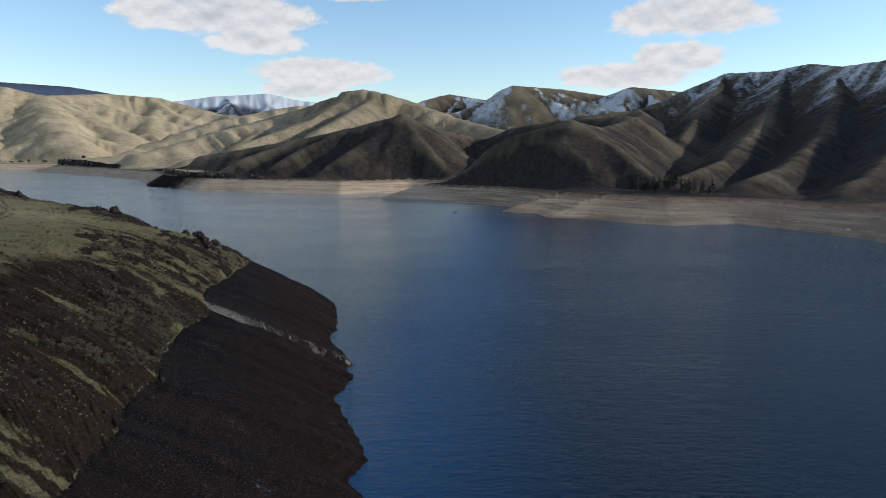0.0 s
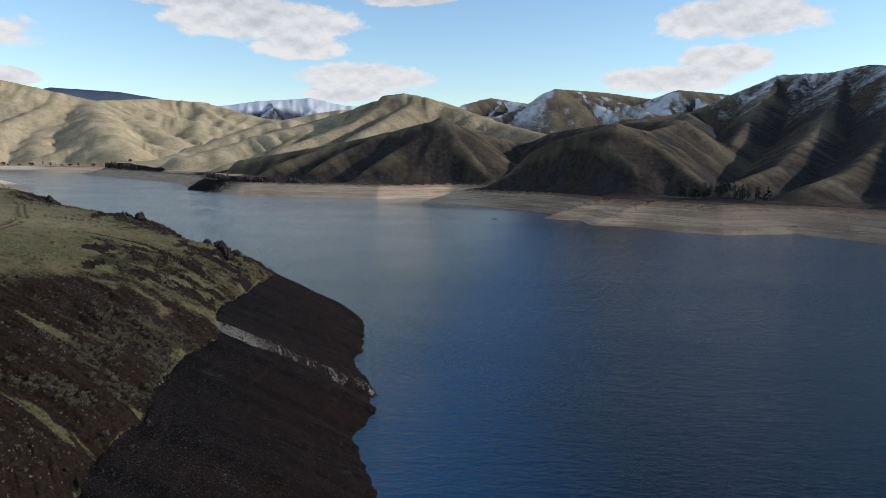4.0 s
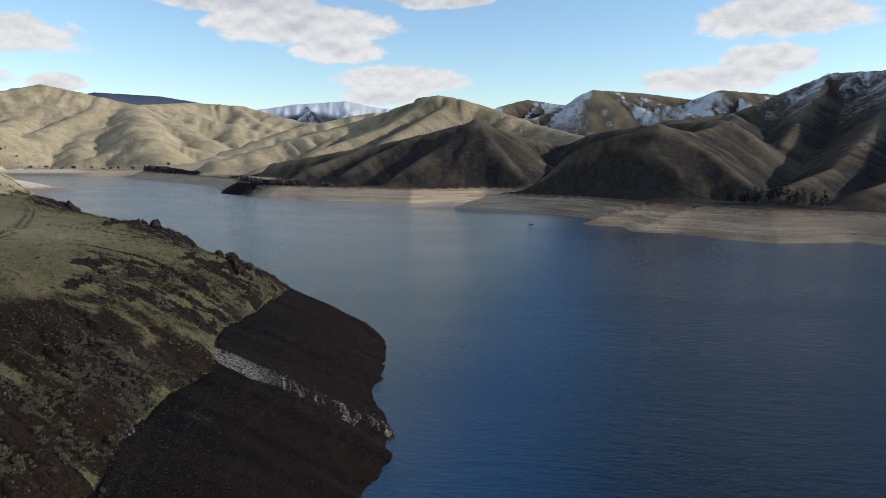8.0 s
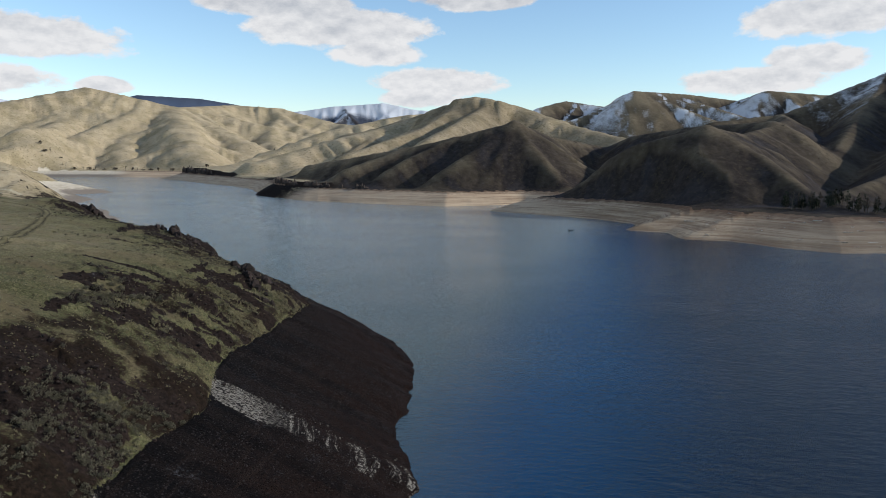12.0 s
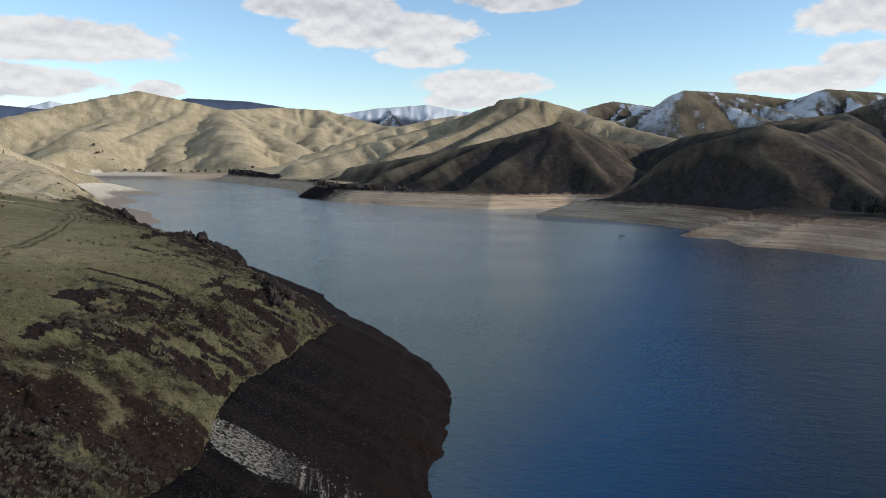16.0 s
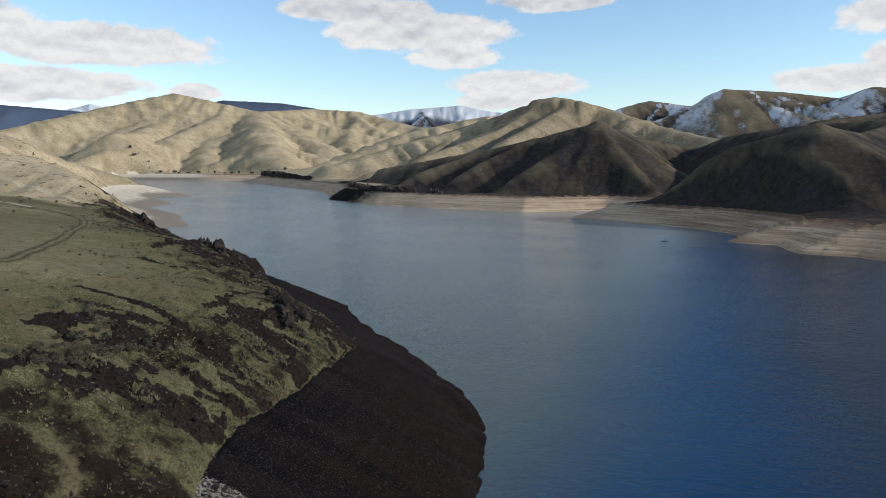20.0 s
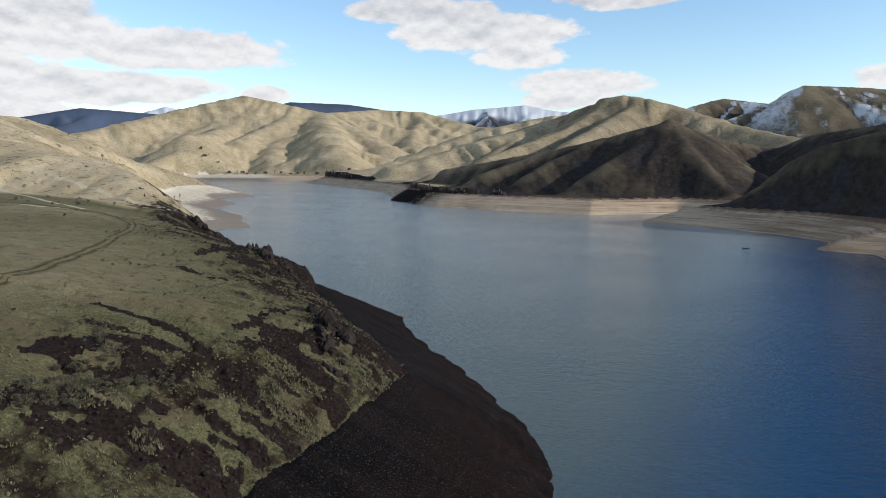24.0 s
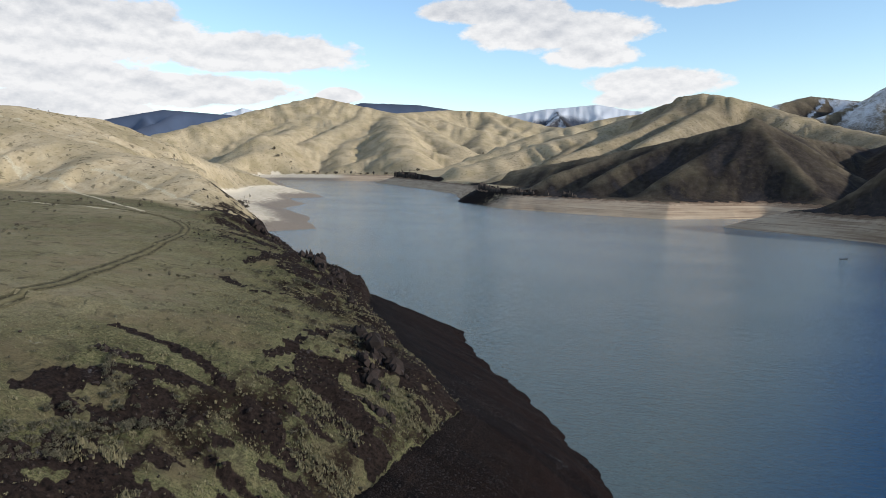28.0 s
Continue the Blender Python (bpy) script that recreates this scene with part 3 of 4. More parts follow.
    out = dict(h=h, d=d, u=u, bank=bank, talus=talus, on_slope=on_slope, streak=streak, reach=reach, hilly=hilly, step=step, brown=brown, snow=snow, stripe=stripe)
    return {n: v.reshape(shape) for n, v in out.items()}


def height(x, y):
    return float(land(np.array([float(x)]), np.array([float(y)]))["h"][0])


ROAD = np.array([(-110, 90), (-122, 150), (-133, 196), (-141, 221), (-150, 238), (-173, 270), (-196, 303), (-214, 328), (-226, 341), (-242, 353), (-264, 364), (-300, 366), (-360, 352)], float)


# cart tracks on the far slope of the near bank
TRACKS = [[(-520, 428), (-474, 432), (-435, 443), (-415, 456), (-380, 452), (-347, 447), (-326, 444)], [(-500, 432), (-417, 429), (-328, 390), (-286, 372)],
          [(-600, 480), (-571, 496), (-548, 507), (-523, 522), (-480, 545)], [(-580, 560), (-560, 640), (-600, 760)], [(-356, 352), (-320, 353), (-280, 366)]]


def build_ground():
    cx, cy = -20.0, 60.0
    fan = np.radians(np.concatenate([np.arange(-180, -84, 4.0), np.linspace(-84, 58, 1080), np.arange(62, 180, 4.0)]))
    ring = np.concatenate([[0.5], np.geomspace(12, 60, 50)[:-1], np.geomspace(60, 520, 300)[:-1], np.geomspace(520, 4930, 300)])
    A, R = np.meshgrid(fan, ring)
    x, y = cx + R * np.sin(A), cy + R * np.cos(A)
    g = land(x, y)
    h, d, u, bank, reach = g["h"], g["d"], g["u"], g["bank"], g["reach"]
    nr, na = x.shape
    co = np.stack([x, y, h], -1).reshape(-1, 3)
    i = np.arange((nr - 1) * na).reshape(nr - 1, na)
    j = np.roll(i, -1, 1)
    quads = np.stack([i, j, j + na, i + na], -1).reshape(-1, 4)
    keep = (co[:, 2][quads] > -4).any(1)
    quads = quads[keep]
    used = np.unique(quads)
    index = np.zeros(len(co), np.int64)
    index[used] = np.arange(len(used))
    me = bpy.data.meshes.new("ground")
    me.vertices.add(len(used))
    me.vertices.foreach_set("co", co[used].astype(np.float32).ravel())
    me.loops.add(len(quads) * 4)
    me.loops.foreach_set("vertex_index", index[quads][:, ::-1].astype(np.int32).ravel())
    me.polygons.add(len(quads))
    me.polygons.foreach_set("loop_start", np.arange(0, len(quads) * 4, 4, dtype=np.int32))
    me.polygons.foreach_set("use_smooth", np.ones(len(quads), bool))
    me.update()
    # covers
    north = np.radians(SUN_AZ)
    ha, hr = np.gradient(h, axis=1), np.gradient(h, axis=0)
    da, dr = np.gradient(A, axis=1) * R, np.gradient(R, axis=0)
    ga, gr = ha / np.maximum(da, 1e-6), hr / np.maximum(dr, 1e-6)
    gx, gy = gr * np.sin(A) + ga * np.cos(A), gr * np.cos(A) - ga * np.sin(A)
    sunny = -(gx * np.sin(north) + gy * np.cos(north))
    below = sstep(-u, -1.0, 1.0) * (d > -30)
    tip = 0.80 * np.exp(-(((x + 440) / 130) ** 2 + ((y - 1105) / 120) ** 2))
    dark_shore = np.maximum(bank, tip)
    scree = below * dark_shore
    sand = below * (1 - dark_shore) + (1 - bank) * sstep(-u, -20, -4) * (x < -420) * (y < 1300)
    line = 188 - 0.5 * sstep(x, -50, -36)
    half = 5.8 + 1.2 * sstep(x, -44, -34)
    pale = np.exp(-((y - line + 1.5 * fbm(x, y, 6, 2, 70)) / half) ** 4) * below * bank * (reach < 120) * (0.62 + 0.4 * np.clip(d / 36, 0, 1))
    pale = pale * (1 - 0.25 * sstep(-d, -30, -20) * sstep(np.abs(fbm(x, y, 4.5, 2, 81)), 0.10, 0.2))
    pale = np.maximum(pale, 0.40 * np.exp(-((u + 0.3) / 0.5) ** 2) * bank * (reach < 260))
    # grass mixed paler inland, the sunlight there put into the colour
    olive = bank * (1 - g["hilly"]) * (1 - 0.22 * sstep(u, 30, 80)) + 0.22 * fbm(x, y, 90, 3, 71)
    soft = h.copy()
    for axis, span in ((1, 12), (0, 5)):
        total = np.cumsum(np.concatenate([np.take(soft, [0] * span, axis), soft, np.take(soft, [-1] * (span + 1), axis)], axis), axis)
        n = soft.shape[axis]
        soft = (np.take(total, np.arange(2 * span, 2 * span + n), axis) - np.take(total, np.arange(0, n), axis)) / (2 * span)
    # relief shading put into the colour: dry spurs paler, brushy gullies darker
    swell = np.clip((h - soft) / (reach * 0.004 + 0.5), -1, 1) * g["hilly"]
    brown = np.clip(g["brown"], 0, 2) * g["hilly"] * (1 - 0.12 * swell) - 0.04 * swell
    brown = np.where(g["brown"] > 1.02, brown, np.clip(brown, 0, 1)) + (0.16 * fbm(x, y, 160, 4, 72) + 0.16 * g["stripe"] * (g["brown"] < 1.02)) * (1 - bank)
    # the right bank's bench gets the same painted cloud shade
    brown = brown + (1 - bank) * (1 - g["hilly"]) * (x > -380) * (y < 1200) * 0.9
    cold = sstep(-sunny + 0.5 * fbm(x, y, 45, 4, 73), -0.1, 0.5)
    white = g["snow"] * sstep(h + 50 * fbm(x, y, 150, 4, 74), 60, 210) * (0.66 + 0.3 * fbm(x, y, 20, 4, 79) + 0.75 * g["stripe"]) * cold * g["hilly"]
    far_snow = sstep(h + 50 * fbm(x, y, 120, 4, 76), 255, 345) * (y > 3300) * sstep(g["snow"], 0.9, 1.2)
    white = np.maximum(white, far_snow)
    rock = g["talus"] + (1 - bank) * sstep(g["step"], 2, 5) * sstep(u, -5, -1) * sstep(-u + 6 * fbm(x, y, 40, 3, 77), -15, -9)
    rock = rock + bank * sstep(g["step"], 2, 5) * sstep(u, -0.5, 0.5) * sstep(-u + 8 * fbm(x, y, 12, 3, 75), -12, -7)
    q, s, _ = along(x, y, ROAD)
    road = 0.40 * np.exp(-(q / 2.4) ** 2) * (s > 0)
    for track in TRACKS:
        q2 = along(x, y, np.array(track, float))[0]
        road = np.maximum(road, 0.72 * np.exp(-(q2 / 2.0) ** 2))
    rust = g["on_slope"] * (0.42 + 0.70 * fbm(x, y, 9, 4, 80, 0.65)) * (1 - sstep(-y, -180, -128))
    heath = sstep(y, 166, 180) * sstep(-y, -216, -200) * sstep(-u, -34, -16) + 0.8 * sstep(y, 236, 246) * sstep(-y, -290, -270) * sstep(-u, -12, -6)
    rust = np.maximum(rust, g["on_slope"] * heath * (0.40 + 0.5 * fbm(x, y, 7, 4, 82, 0.65)))
    rust = rust + g["on_slope"] * sstep(-y + 25 * fbm(x, y, 30, 3, 78), -180, -128) * (0.45 + 0.55 * sstep(g["streak"], -0.36, -0.20))
    zero = np.zeros_like(h)
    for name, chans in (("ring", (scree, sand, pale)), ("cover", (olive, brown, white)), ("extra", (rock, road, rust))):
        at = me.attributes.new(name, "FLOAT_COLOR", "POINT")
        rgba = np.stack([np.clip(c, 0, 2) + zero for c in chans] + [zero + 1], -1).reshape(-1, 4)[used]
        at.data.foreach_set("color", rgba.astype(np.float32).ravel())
    me.materials.append(GROUND)
    ob = new("ground", me)
    return tagged(ob, "dry grass hills, dark scree and sandy banks round the lake", "terrain", kind="structure")


def build_water():
    bm = bmesh.new()
    bmesh.ops.create_grid(bm, x_segments=8, y_segments=8, size=3400)
    me = bpy.data.meshes.new("water")
    bm.to_mesh(me)
    bm.free()
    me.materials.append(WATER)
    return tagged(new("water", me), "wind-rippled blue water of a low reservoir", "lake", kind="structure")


build_ground()
build_water()


# ---- things ----
def part(name, data, mat, parent, label="", where=None):
    """A bmesh or mesh as one part of a thing."""
    if isinstance(data, bmesh.types.BMesh):
        me = bpy.data.meshes.new(name)
        data.to_mesh(me)
        data.free()
        data = me
    if not data.materials:
        data.materials.append(mat)
    ob = new(name, data)
    ob.parent = parent
    if where is not None:
        ob.matrix_basis = where
    return tagged(ob, label)


def thing(name, label, category, group="", where=None):
    ob = new(name)
    ob.empty_display_size = 0.3
    if where is not None:
        ob.matrix_basis = where
    return tagged(ob, label, category, group)


def plain(name, base, other, scale, rough=0.9, fine=3.0, bump=0.3, dist=0.1):
    """A two-tone material with grain and a little change from piece to piece."""
    m, nt, bsdf = material(name)
    k = Nodes(nt)
    info = k.add("ShaderNodeObjectInfo")
    island = k.add("ShaderNodeNewGeometry")
    n = k.noise(scale, 5, 0.6)
    grain = k.noise(scale * fine, 3, 0.6)
    v = k.math("ADD", k.math("MULTIPLY", info.outputs["Random"], 0.3), k.math("MULTIPLY", island.outputs["Random Per Island"], 0.4))
    f = k.ramp(k.math("ADD", k.math("MULTIPLY", n, 0.7), v), 0.3, 1.0)
    k.link(k.mix(k.ramp(grain, 0.45, 0.75, 0, 0.4), k.mix(f, base, other), tuple(c * 0.5 for c in base)), bsdf.inputs["Base Color"])
    bsdf.inputs["Roughness"].default_value = rough
    bsdf.inputs["Specular IOR Level"].default_value = 0.2
    k.link(k.bump(grain, bump, dist), bsdf.inputs["Normal"])
    return m


BASALT = plain("basalt", (0.009, 0.0075, 0.0068), (0.034, 0.0235, 0.0195), 1.2)
PALE_STONE = plain("pale_stone", (0.05, 0.044, 0.037), (0.165, 0.152, 0.13), 2.0)
SAGE = plain("sage_leaves", (0.052, 0.048, 0.030), (0.125, 0.113, 0.078), 1.5)
STRAW = plain("dry_bunchgrass", (0.10, 0.09, 0.048), (0.21, 0.185, 0.11), 0.8)
TWIG = plain("grey_twigs", (0.045, 0.036, 0.028), (0.095, 0.078, 0.062), 2.0)
BARK = plain("bark", (0.05, 0.042, 0.034), (0.12, 0.10, 0.08), 3.0)
NEEDLES = plain("dark_needles", (0.010, 0.016, 0.010), (0.030, 0.038, 0.022), 1.0)
DRIFT = plain("bleached_wood", (0.28, 0.25, 0.21), (0.45, 0.42, 0.37), 3.0)
HULL = plain("dark_hull", (0.02, 0.025, 0.035), (0.05, 0.055, 0.06), 2.0, 0.4)
CLIFF = plain("cliff_rock", (0.018, 0.015, 0.014), (0.085, 0.066, 0.054), 0.35)
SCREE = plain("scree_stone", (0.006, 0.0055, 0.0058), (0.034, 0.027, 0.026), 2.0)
TRIM = plain("grey_trim", (0.12, 0.12, 0.12), (0.2, 0.2, 0.2), 2.0, 0.5)


def raw_mesh(name, verts, faces, smooth=False):
    me = bpy.data.meshes.new(name)
    me.from_pydata([tuple(map(float, v)) for v in verts], [], [tuple(map(int, f)) for f in faces])
    if smooth:
        me.polygons.foreach_set("use_smooth", np.ones(len(me.polygons), bool))
    me.update()
    return me


def strewn(name, models, places, mat, label, category):
    """One object of kind stuff: (verts, triangles) models set at x, y, z, turn, size, height rows."""
    rng = np.random.default_rng(11)
    which = rng.integers(0, len(models), len(places))
    V, F, base = [], [], 0
    for n, (verts, tris) in enumerate(models):
        at = places[which == n]
        if not len(at):
            continue
        c, q = np.cos(at[:, 3])[:, None], np.sin(at[:, 3])[:, None]
        vx, vy, vz = verts[:, 0][None], verts[:, 1][None], verts[:, 2][None]
        w = np.stack([(vx * c - vy * q) * at[:, 4:5] + at[:, 0:1], (vx * q + vy * c) * at[:, 4:5] + at[:, 1:2], vz * at[:, 5:6] + at[:, 2:3]], -1)
        f = tris[None] + (base + np.arange(len(at)) * len(verts))[:, None, None]
        V.append(w.reshape(-1, 3))
        F.append(f.reshape(-1, 3))
        base += w.shape[0] * w.shape[1]
    V, F = np.concatenate(V), np.concatenate(F)
    me = bpy.data.meshes.new(name)
    me.vertices.add(len(V))
    me.vertices.foreach_set("co", V.astype(np.float32).ravel())
    me.loops.add(len(F) * 3)
    me.loops.foreach_set("vertex_index", F.astype(np.int32).ravel())
    me.polygons.add(len(F))
    me.polygons.foreach_set("loop_start", np.arange(0, len(F) * 3, 3, dtype=np.int32))
    me.update()
    me.materials.append(mat)
    return tagged(new(name, me), label, category, kind="stuff")


def stone_model(seed, flat=0.75, cuts=9):
    """A broken angular stone: a ball cut by planes."""
    rng = random.Random(seed)
    bm = bmesh.new()
    bmesh.ops.create_icosphere(bm, subdivisions=1, radius=0.62)
    for v in bm.verts:
        v.co *= rng.uniform(0.8, 1.2)
    for _ in range(cuts):
        n = Vector((rng.gauss(0, 1), rng.gauss(0, 1), rng.gauss(0, 1))).normalized()
        far = rng.uniform(0.34, 0.5)
        for v in bm.verts:
            over = v.co.dot(n) - far
            if over > 0:
                v.co -= n * over
    for v in bm.verts:
        v.co = Vector((v.co.x * 1.1, v.co.y * 0.9, (v.co.z + 0.3) * flat))
    bmesh.ops.remove_doubles(bm, verts=bm.verts, dist=0.02)
    bmesh.ops.triangulate(bm, faces=bm.faces)
    bm.verts.index_update()
    verts = np.array([v.co[:] for v in bm.verts])
    tris = np.array([[v.index for v in f.verts] for f in bm.faces])
    bm.free()
    return verts, tris


def bush_model(seed, leaves=60, spread=0.5, tall=0.8, leaf=0.16):
    """A rounded uneven bush of small leaf clumps (crossed triangles)."""
    rng = random.Random(seed)
    verts, tris = [], []
    lobes = [(rng.uniform(-0.25, 0.25), rng.uniform(-0.25, 0.25), rng.uniform(0.25, 0.5), rng.uniform(0.2, 0.36)) for _ in range(5)]
    for n in range(leaves):
        lx, ly, lz, lr = rng.choice(lobes)
        d = Vector((rng.gauss(0, 1), rng.gauss(0, 1), rng.gauss(0, 1) * 0.9 + 0.2)).normalized()
        c = Vector((lx, ly, lz)) + d * lr * rng.uniform(0.6, 1.08)
        c = Vector((c.x * spread * 2, c.y * spread * 2, max(0.04, c.z * tall * 1.4)))
        a = Vector((rng.gauss(0, 1), rng.gauss(0, 1), rng.gauss(0, 1))).normalized()
        b = d.cross(a).normalized()
        size = leaf * rng.uniform(0.7, 1.3)
        i = len(verts)
        verts += [c - a * size * 0.6, c + b * size * 0.5, c + d * size + Vector((0, 0, size * 0.4)), c - b * size * 0.5 + a * size * 0.3]
        tris += [(i, i + 1, i + 2), (i, i + 2, i + 3)]
    return np.array([v[:] for v in verts]), np.array(tris)


def tuft_model(seed, blades=12):
    rng = random.Random(seed)
    verts, tris = [], []
    for n in range(blades):
        a = rng.uniform(0, 6.28)
        r, lean, tall = rng.uniform(0, 0.34), rng.uniform(0.04, 0.26), rng.uniform(0.45, 1.0)
        x, y = r * math.cos(a), r * math.sin(a)
        w = rng.uniform(0.05, 0.09)
        i = len(verts)
        verts += [(x - w * math.sin(a), y + w * math.cos(a), 0), (x + w * math.sin(a), y - w * math.cos(a), 0), (x + lean * math.cos(a), y + lean * math.sin(a), tall)]
        tris.append((i, i + 1, i + 2))
    return np.array(verts), np.array(tris)


def sow(count, box, chance, seed, size, tall=None):
    """Places on the ground inside the box where chance(land) says so."""
    rng = np.random.default_rng(seed)
    x = rng.uniform(box[0], box[2], count)
    y = rng.uniform(box[1], box[3], count)
    g = land(x, y)
    keep = rng.random(count) < chance(g, x, y)
    x, y, z = x[keep], y[keep], g["h"][keep]
    n = len(x)
    s = size[0] + (size[1] - size[0]) * rng.random(n) ** 1.7
    t = s if tall is None else tall[0] + (tall[1] - tall[0]) * rng.random(n)
    return np.stack([x, y, z - 0.04, rng.uniform(0, 6.28, n), s, t], -1)


NEAR = (-260, 60, 0, 440)


def clump(x, y, size, seed, lo=0.0, hi=0.3):
    return sstep(fbm(x, y, size, 3, seed), lo, hi)


# --- basalt: outcrops on the rim, boulders, talus ---
STONES = [stone_model(n, 0.8) for n in range(6)]
BLOCKS = [stone_model(40 + n, 1.5, 12) for n in range(4)]
STONE_MESHES = [raw_mesh("stone", *m) for m in STONES]
BLOCK_MESHES = [raw_mesh("block", *m) for m in BLOCKS]
CLIFF_MESHES = [raw_mesh("block", *m) for m in BLOCKS]
for me in CLIFF_MESHES:
    me.materials.append(CLIFF)
for me in STONE_MESHES + BLOCK_MESHES:
    me.materials.append(BASALT)


def rock_outcrop(x, y, turn, length, tall, blocks, seed, label="dark jointed basalt outcrop on the grassy rim"):
    rng = random.Random(seed)
    ob = thing("rock_outcrop", label, "rock outcrop", "basalt outcrops", pose(x, y, height(x, y) - 0.3))
    z0 = height(x, y) - 0.3
    for n in range(blocks):
        f = (n + 0.5) / blocks - 0.5
        off = rng.uniform(-0.9, 0.9)
        px, py = f * length * math.cos(turn) - off * math.sin(turn), f * length * math.sin(turn) + off * math.cos(turn)
        t = tall * rng.uniform(0.6, 1.1) * (1 - 0.9 * abs(f))
        w = max(length / blocks * rng.uniform(1.5, 2.4), t * rng.uniform(1.1, 1.7) * (tall < 5))
        where = Matrix.Translation((px, py, height(x + px, y + py) - z0 - 0.35)) @ pose(0, 0, 0, rng.uniform(-8, 8), rng.uniform(-8, 8), rng.uniform(0, 360)) @ Matrix.Diagonal((w, w * 0.8, t, 1))
        part("block", BLOCK_MESHES[n % 4], BASALT, ob, where=where)
    return ob


RIM = [(-126, 303), (-138, 314), (-150, 326), (-160, 337), (-172, 348), (-182, 356), (-196, 368), (-212, 380), (-228, 390), (-240, 400), (-262, 414)]
for n, ((ax, ay), (bx, by)) in enumerate(zip(RIM[:-1], RIM[1:])):
    turn = math.atan2(by - ay, bx - ax)
    rng = random.Random(n)
    rock_outcrop((ax + bx) / 2 + rng.uniform(-2, 2), (ay + by) / 2 + rng.uniform(-1, 3), turn + rng.uniform(-0.3, 0.3), rng.uniform(8, 13), rng.uniform(1.0, 1.9), rng.randint(9, 13), 100 + n)
for x, y, turn, length, tall, blocks, seed in [(-96, 268, -0.9, 13, 3.0, 18, 160), (-104, 274, -0.8, 9, 2.2, 12, 161), (-88, 262, -0.7, 10, 2.4, 14, 162), (-162, 338, -0.9, 18, 3.0, 22, 163),
                                               (-150, 333, -0.9, 14, 2.4, 16, 164), (-172, 343, -0.6, 12, 2.6, 14, 165), (-250, 406, -0.4, 18, 3.6, 18, 166), (-236, 404, -0.6, 12, 2.8, 12, 167)]:
    rock_outcrop(x, y, turn, length, tall, blocks, seed, "broken dark basalt crag on the cliff edge")
rock_outcrop(-175, 350, 0.8, 2.4, 6.0, 4, 150, "slender dark basalt pinnacle on the cliff edge")
for n, (x, y) in enumerate([(-90, 256), (-86, 252), (-93, 262), (-82, 246), (-114, 221)]):
    rock_outcrop(x, y, -0.4 + 0.1 * n, 7, 1.8 if n < 4 else 1.0, 9, 170 + n, "low dark basalt ledge breaking through the slope")

def rock_wall(points, inland, tall, wide, gaps, seed, label):
    """A band of jointed basalt blocks at the top of the drawdown slope, inland of the given shore."""
    rng = random.Random(seed)
    ix, iy = inland
    steps = np.arange(0, 90, 1.5)
    spots = []
    for (ax, ay), (bx, by) in zip(points[:-1], points[1:]):
        n = max(1, round(math.hypot(bx - ax, by - ay) / (wide * 0.5)))
        spots += [(ax + (i + rng.random()) / n * (bx - ax), ay + (i + rng.random()) / n * (by - ay)) for i in range(n)]
    g = land(np.array([x + ix * steps for x, _ in spots]), np.array([y + iy * steps for _, y in spots]))
    first = (g["u"] > 3).argmax(1)
    ob = None
    for n, ((x, y), k) in enumerate(zip(spots, first)):
        x, y, z = x + ix * steps[k], y + iy * steps[k], g["h"][n, k]
        if ob is None:
            x0, y0, z0 = x, y, z
            ob = thing("rock_wall", label, "cliff", "basalt cliffs on the far shore", pose(x, y, z))
        if rng.random() < gaps or math.sin(n * 0.23) + 0.6 * math.sin(n * 0.61) < -0.55:
            continue
        t = tall * rng.uniform(0.5, 1.1)
        where = Matrix.Translation((x - x0, y - y0, z - z0 - t * 0.5)) @ pose(0, 0, 0, 0, 0, rng.uniform(0, 360)) @ Matrix.Diagonal((wide * rng.uniform(0.5, 1.0), wide * 0.6, t, 1))
        part("block", CLIFF_MESHES[n % 4], CLIFF, ob, where=where)


rock_wall([(-508, 1170), (-467, 1091), (-369, 995), (-290, 960)], (0.64, 0.77), 9, 7, 0.05, 400, "dark basalt cliff band above the sandy point")
rock_wall([(-1060, 1800), (-1000, 1740), (-916, 1661), (-850, 1590)], (0.75, 0.66), 15, 7, 0.2, 401, "broken dark basalt cliff above the far shore")

spots = sow(9000, NEAR, lambda g, x, y: np.clip(g["talus"] * 0.4 + 0.05 * (g["u"] > -3) * (g["u"] < 1) * g["bank"], 0, 1), 1, (0.35, 1.25))
spots = spots[np.argsort(np.hypot(spots[:, 0] + 88, spots[:, 1] - 225))][:280]
for n, (x, y, z, turn, size, _) in enumerate(spots):
    ob = new("basalt_boulder", STONE_MESHES[n % 6])
    ob.matrix_basis = Matrix.Translation((x, y, z - 0.1 * size)) @ pose(0, 0, 0, 0, 0, math.degrees(turn)) @ Matrix.Scale(size, 4)
    tagged(ob, "large dark basalt boulder on the talus slope" if size > 0.8 else "angular dark basalt boulder on the talus slope", "boulder", "basalt boulders")
strewn("talus", STONES, sow(60000, NEAR, lambda g, x, y: np.clip(g["talus"] * 0.8 + 0.02 * (g["u"] < 0) * (g["d"] > 0) * g["bank"], 0, 1), 2, (0.15, 0.7)), BASALT,
       "loose dark basalt rubble on the bank", "rubble")
strewn("scree_stones", STONES, sow(110000, (-90, 80, -8, 330), lambda g, x, y: (g["u"] < -1) * (g["d"] > 0.5) * g["bank"] * clump(x, y, 20, 97, -0.4, 0.5) * 0.6, 12, (0.10, 0.34)), SCREE,
       "small dark scree stones on the drawdown slope", "scree")
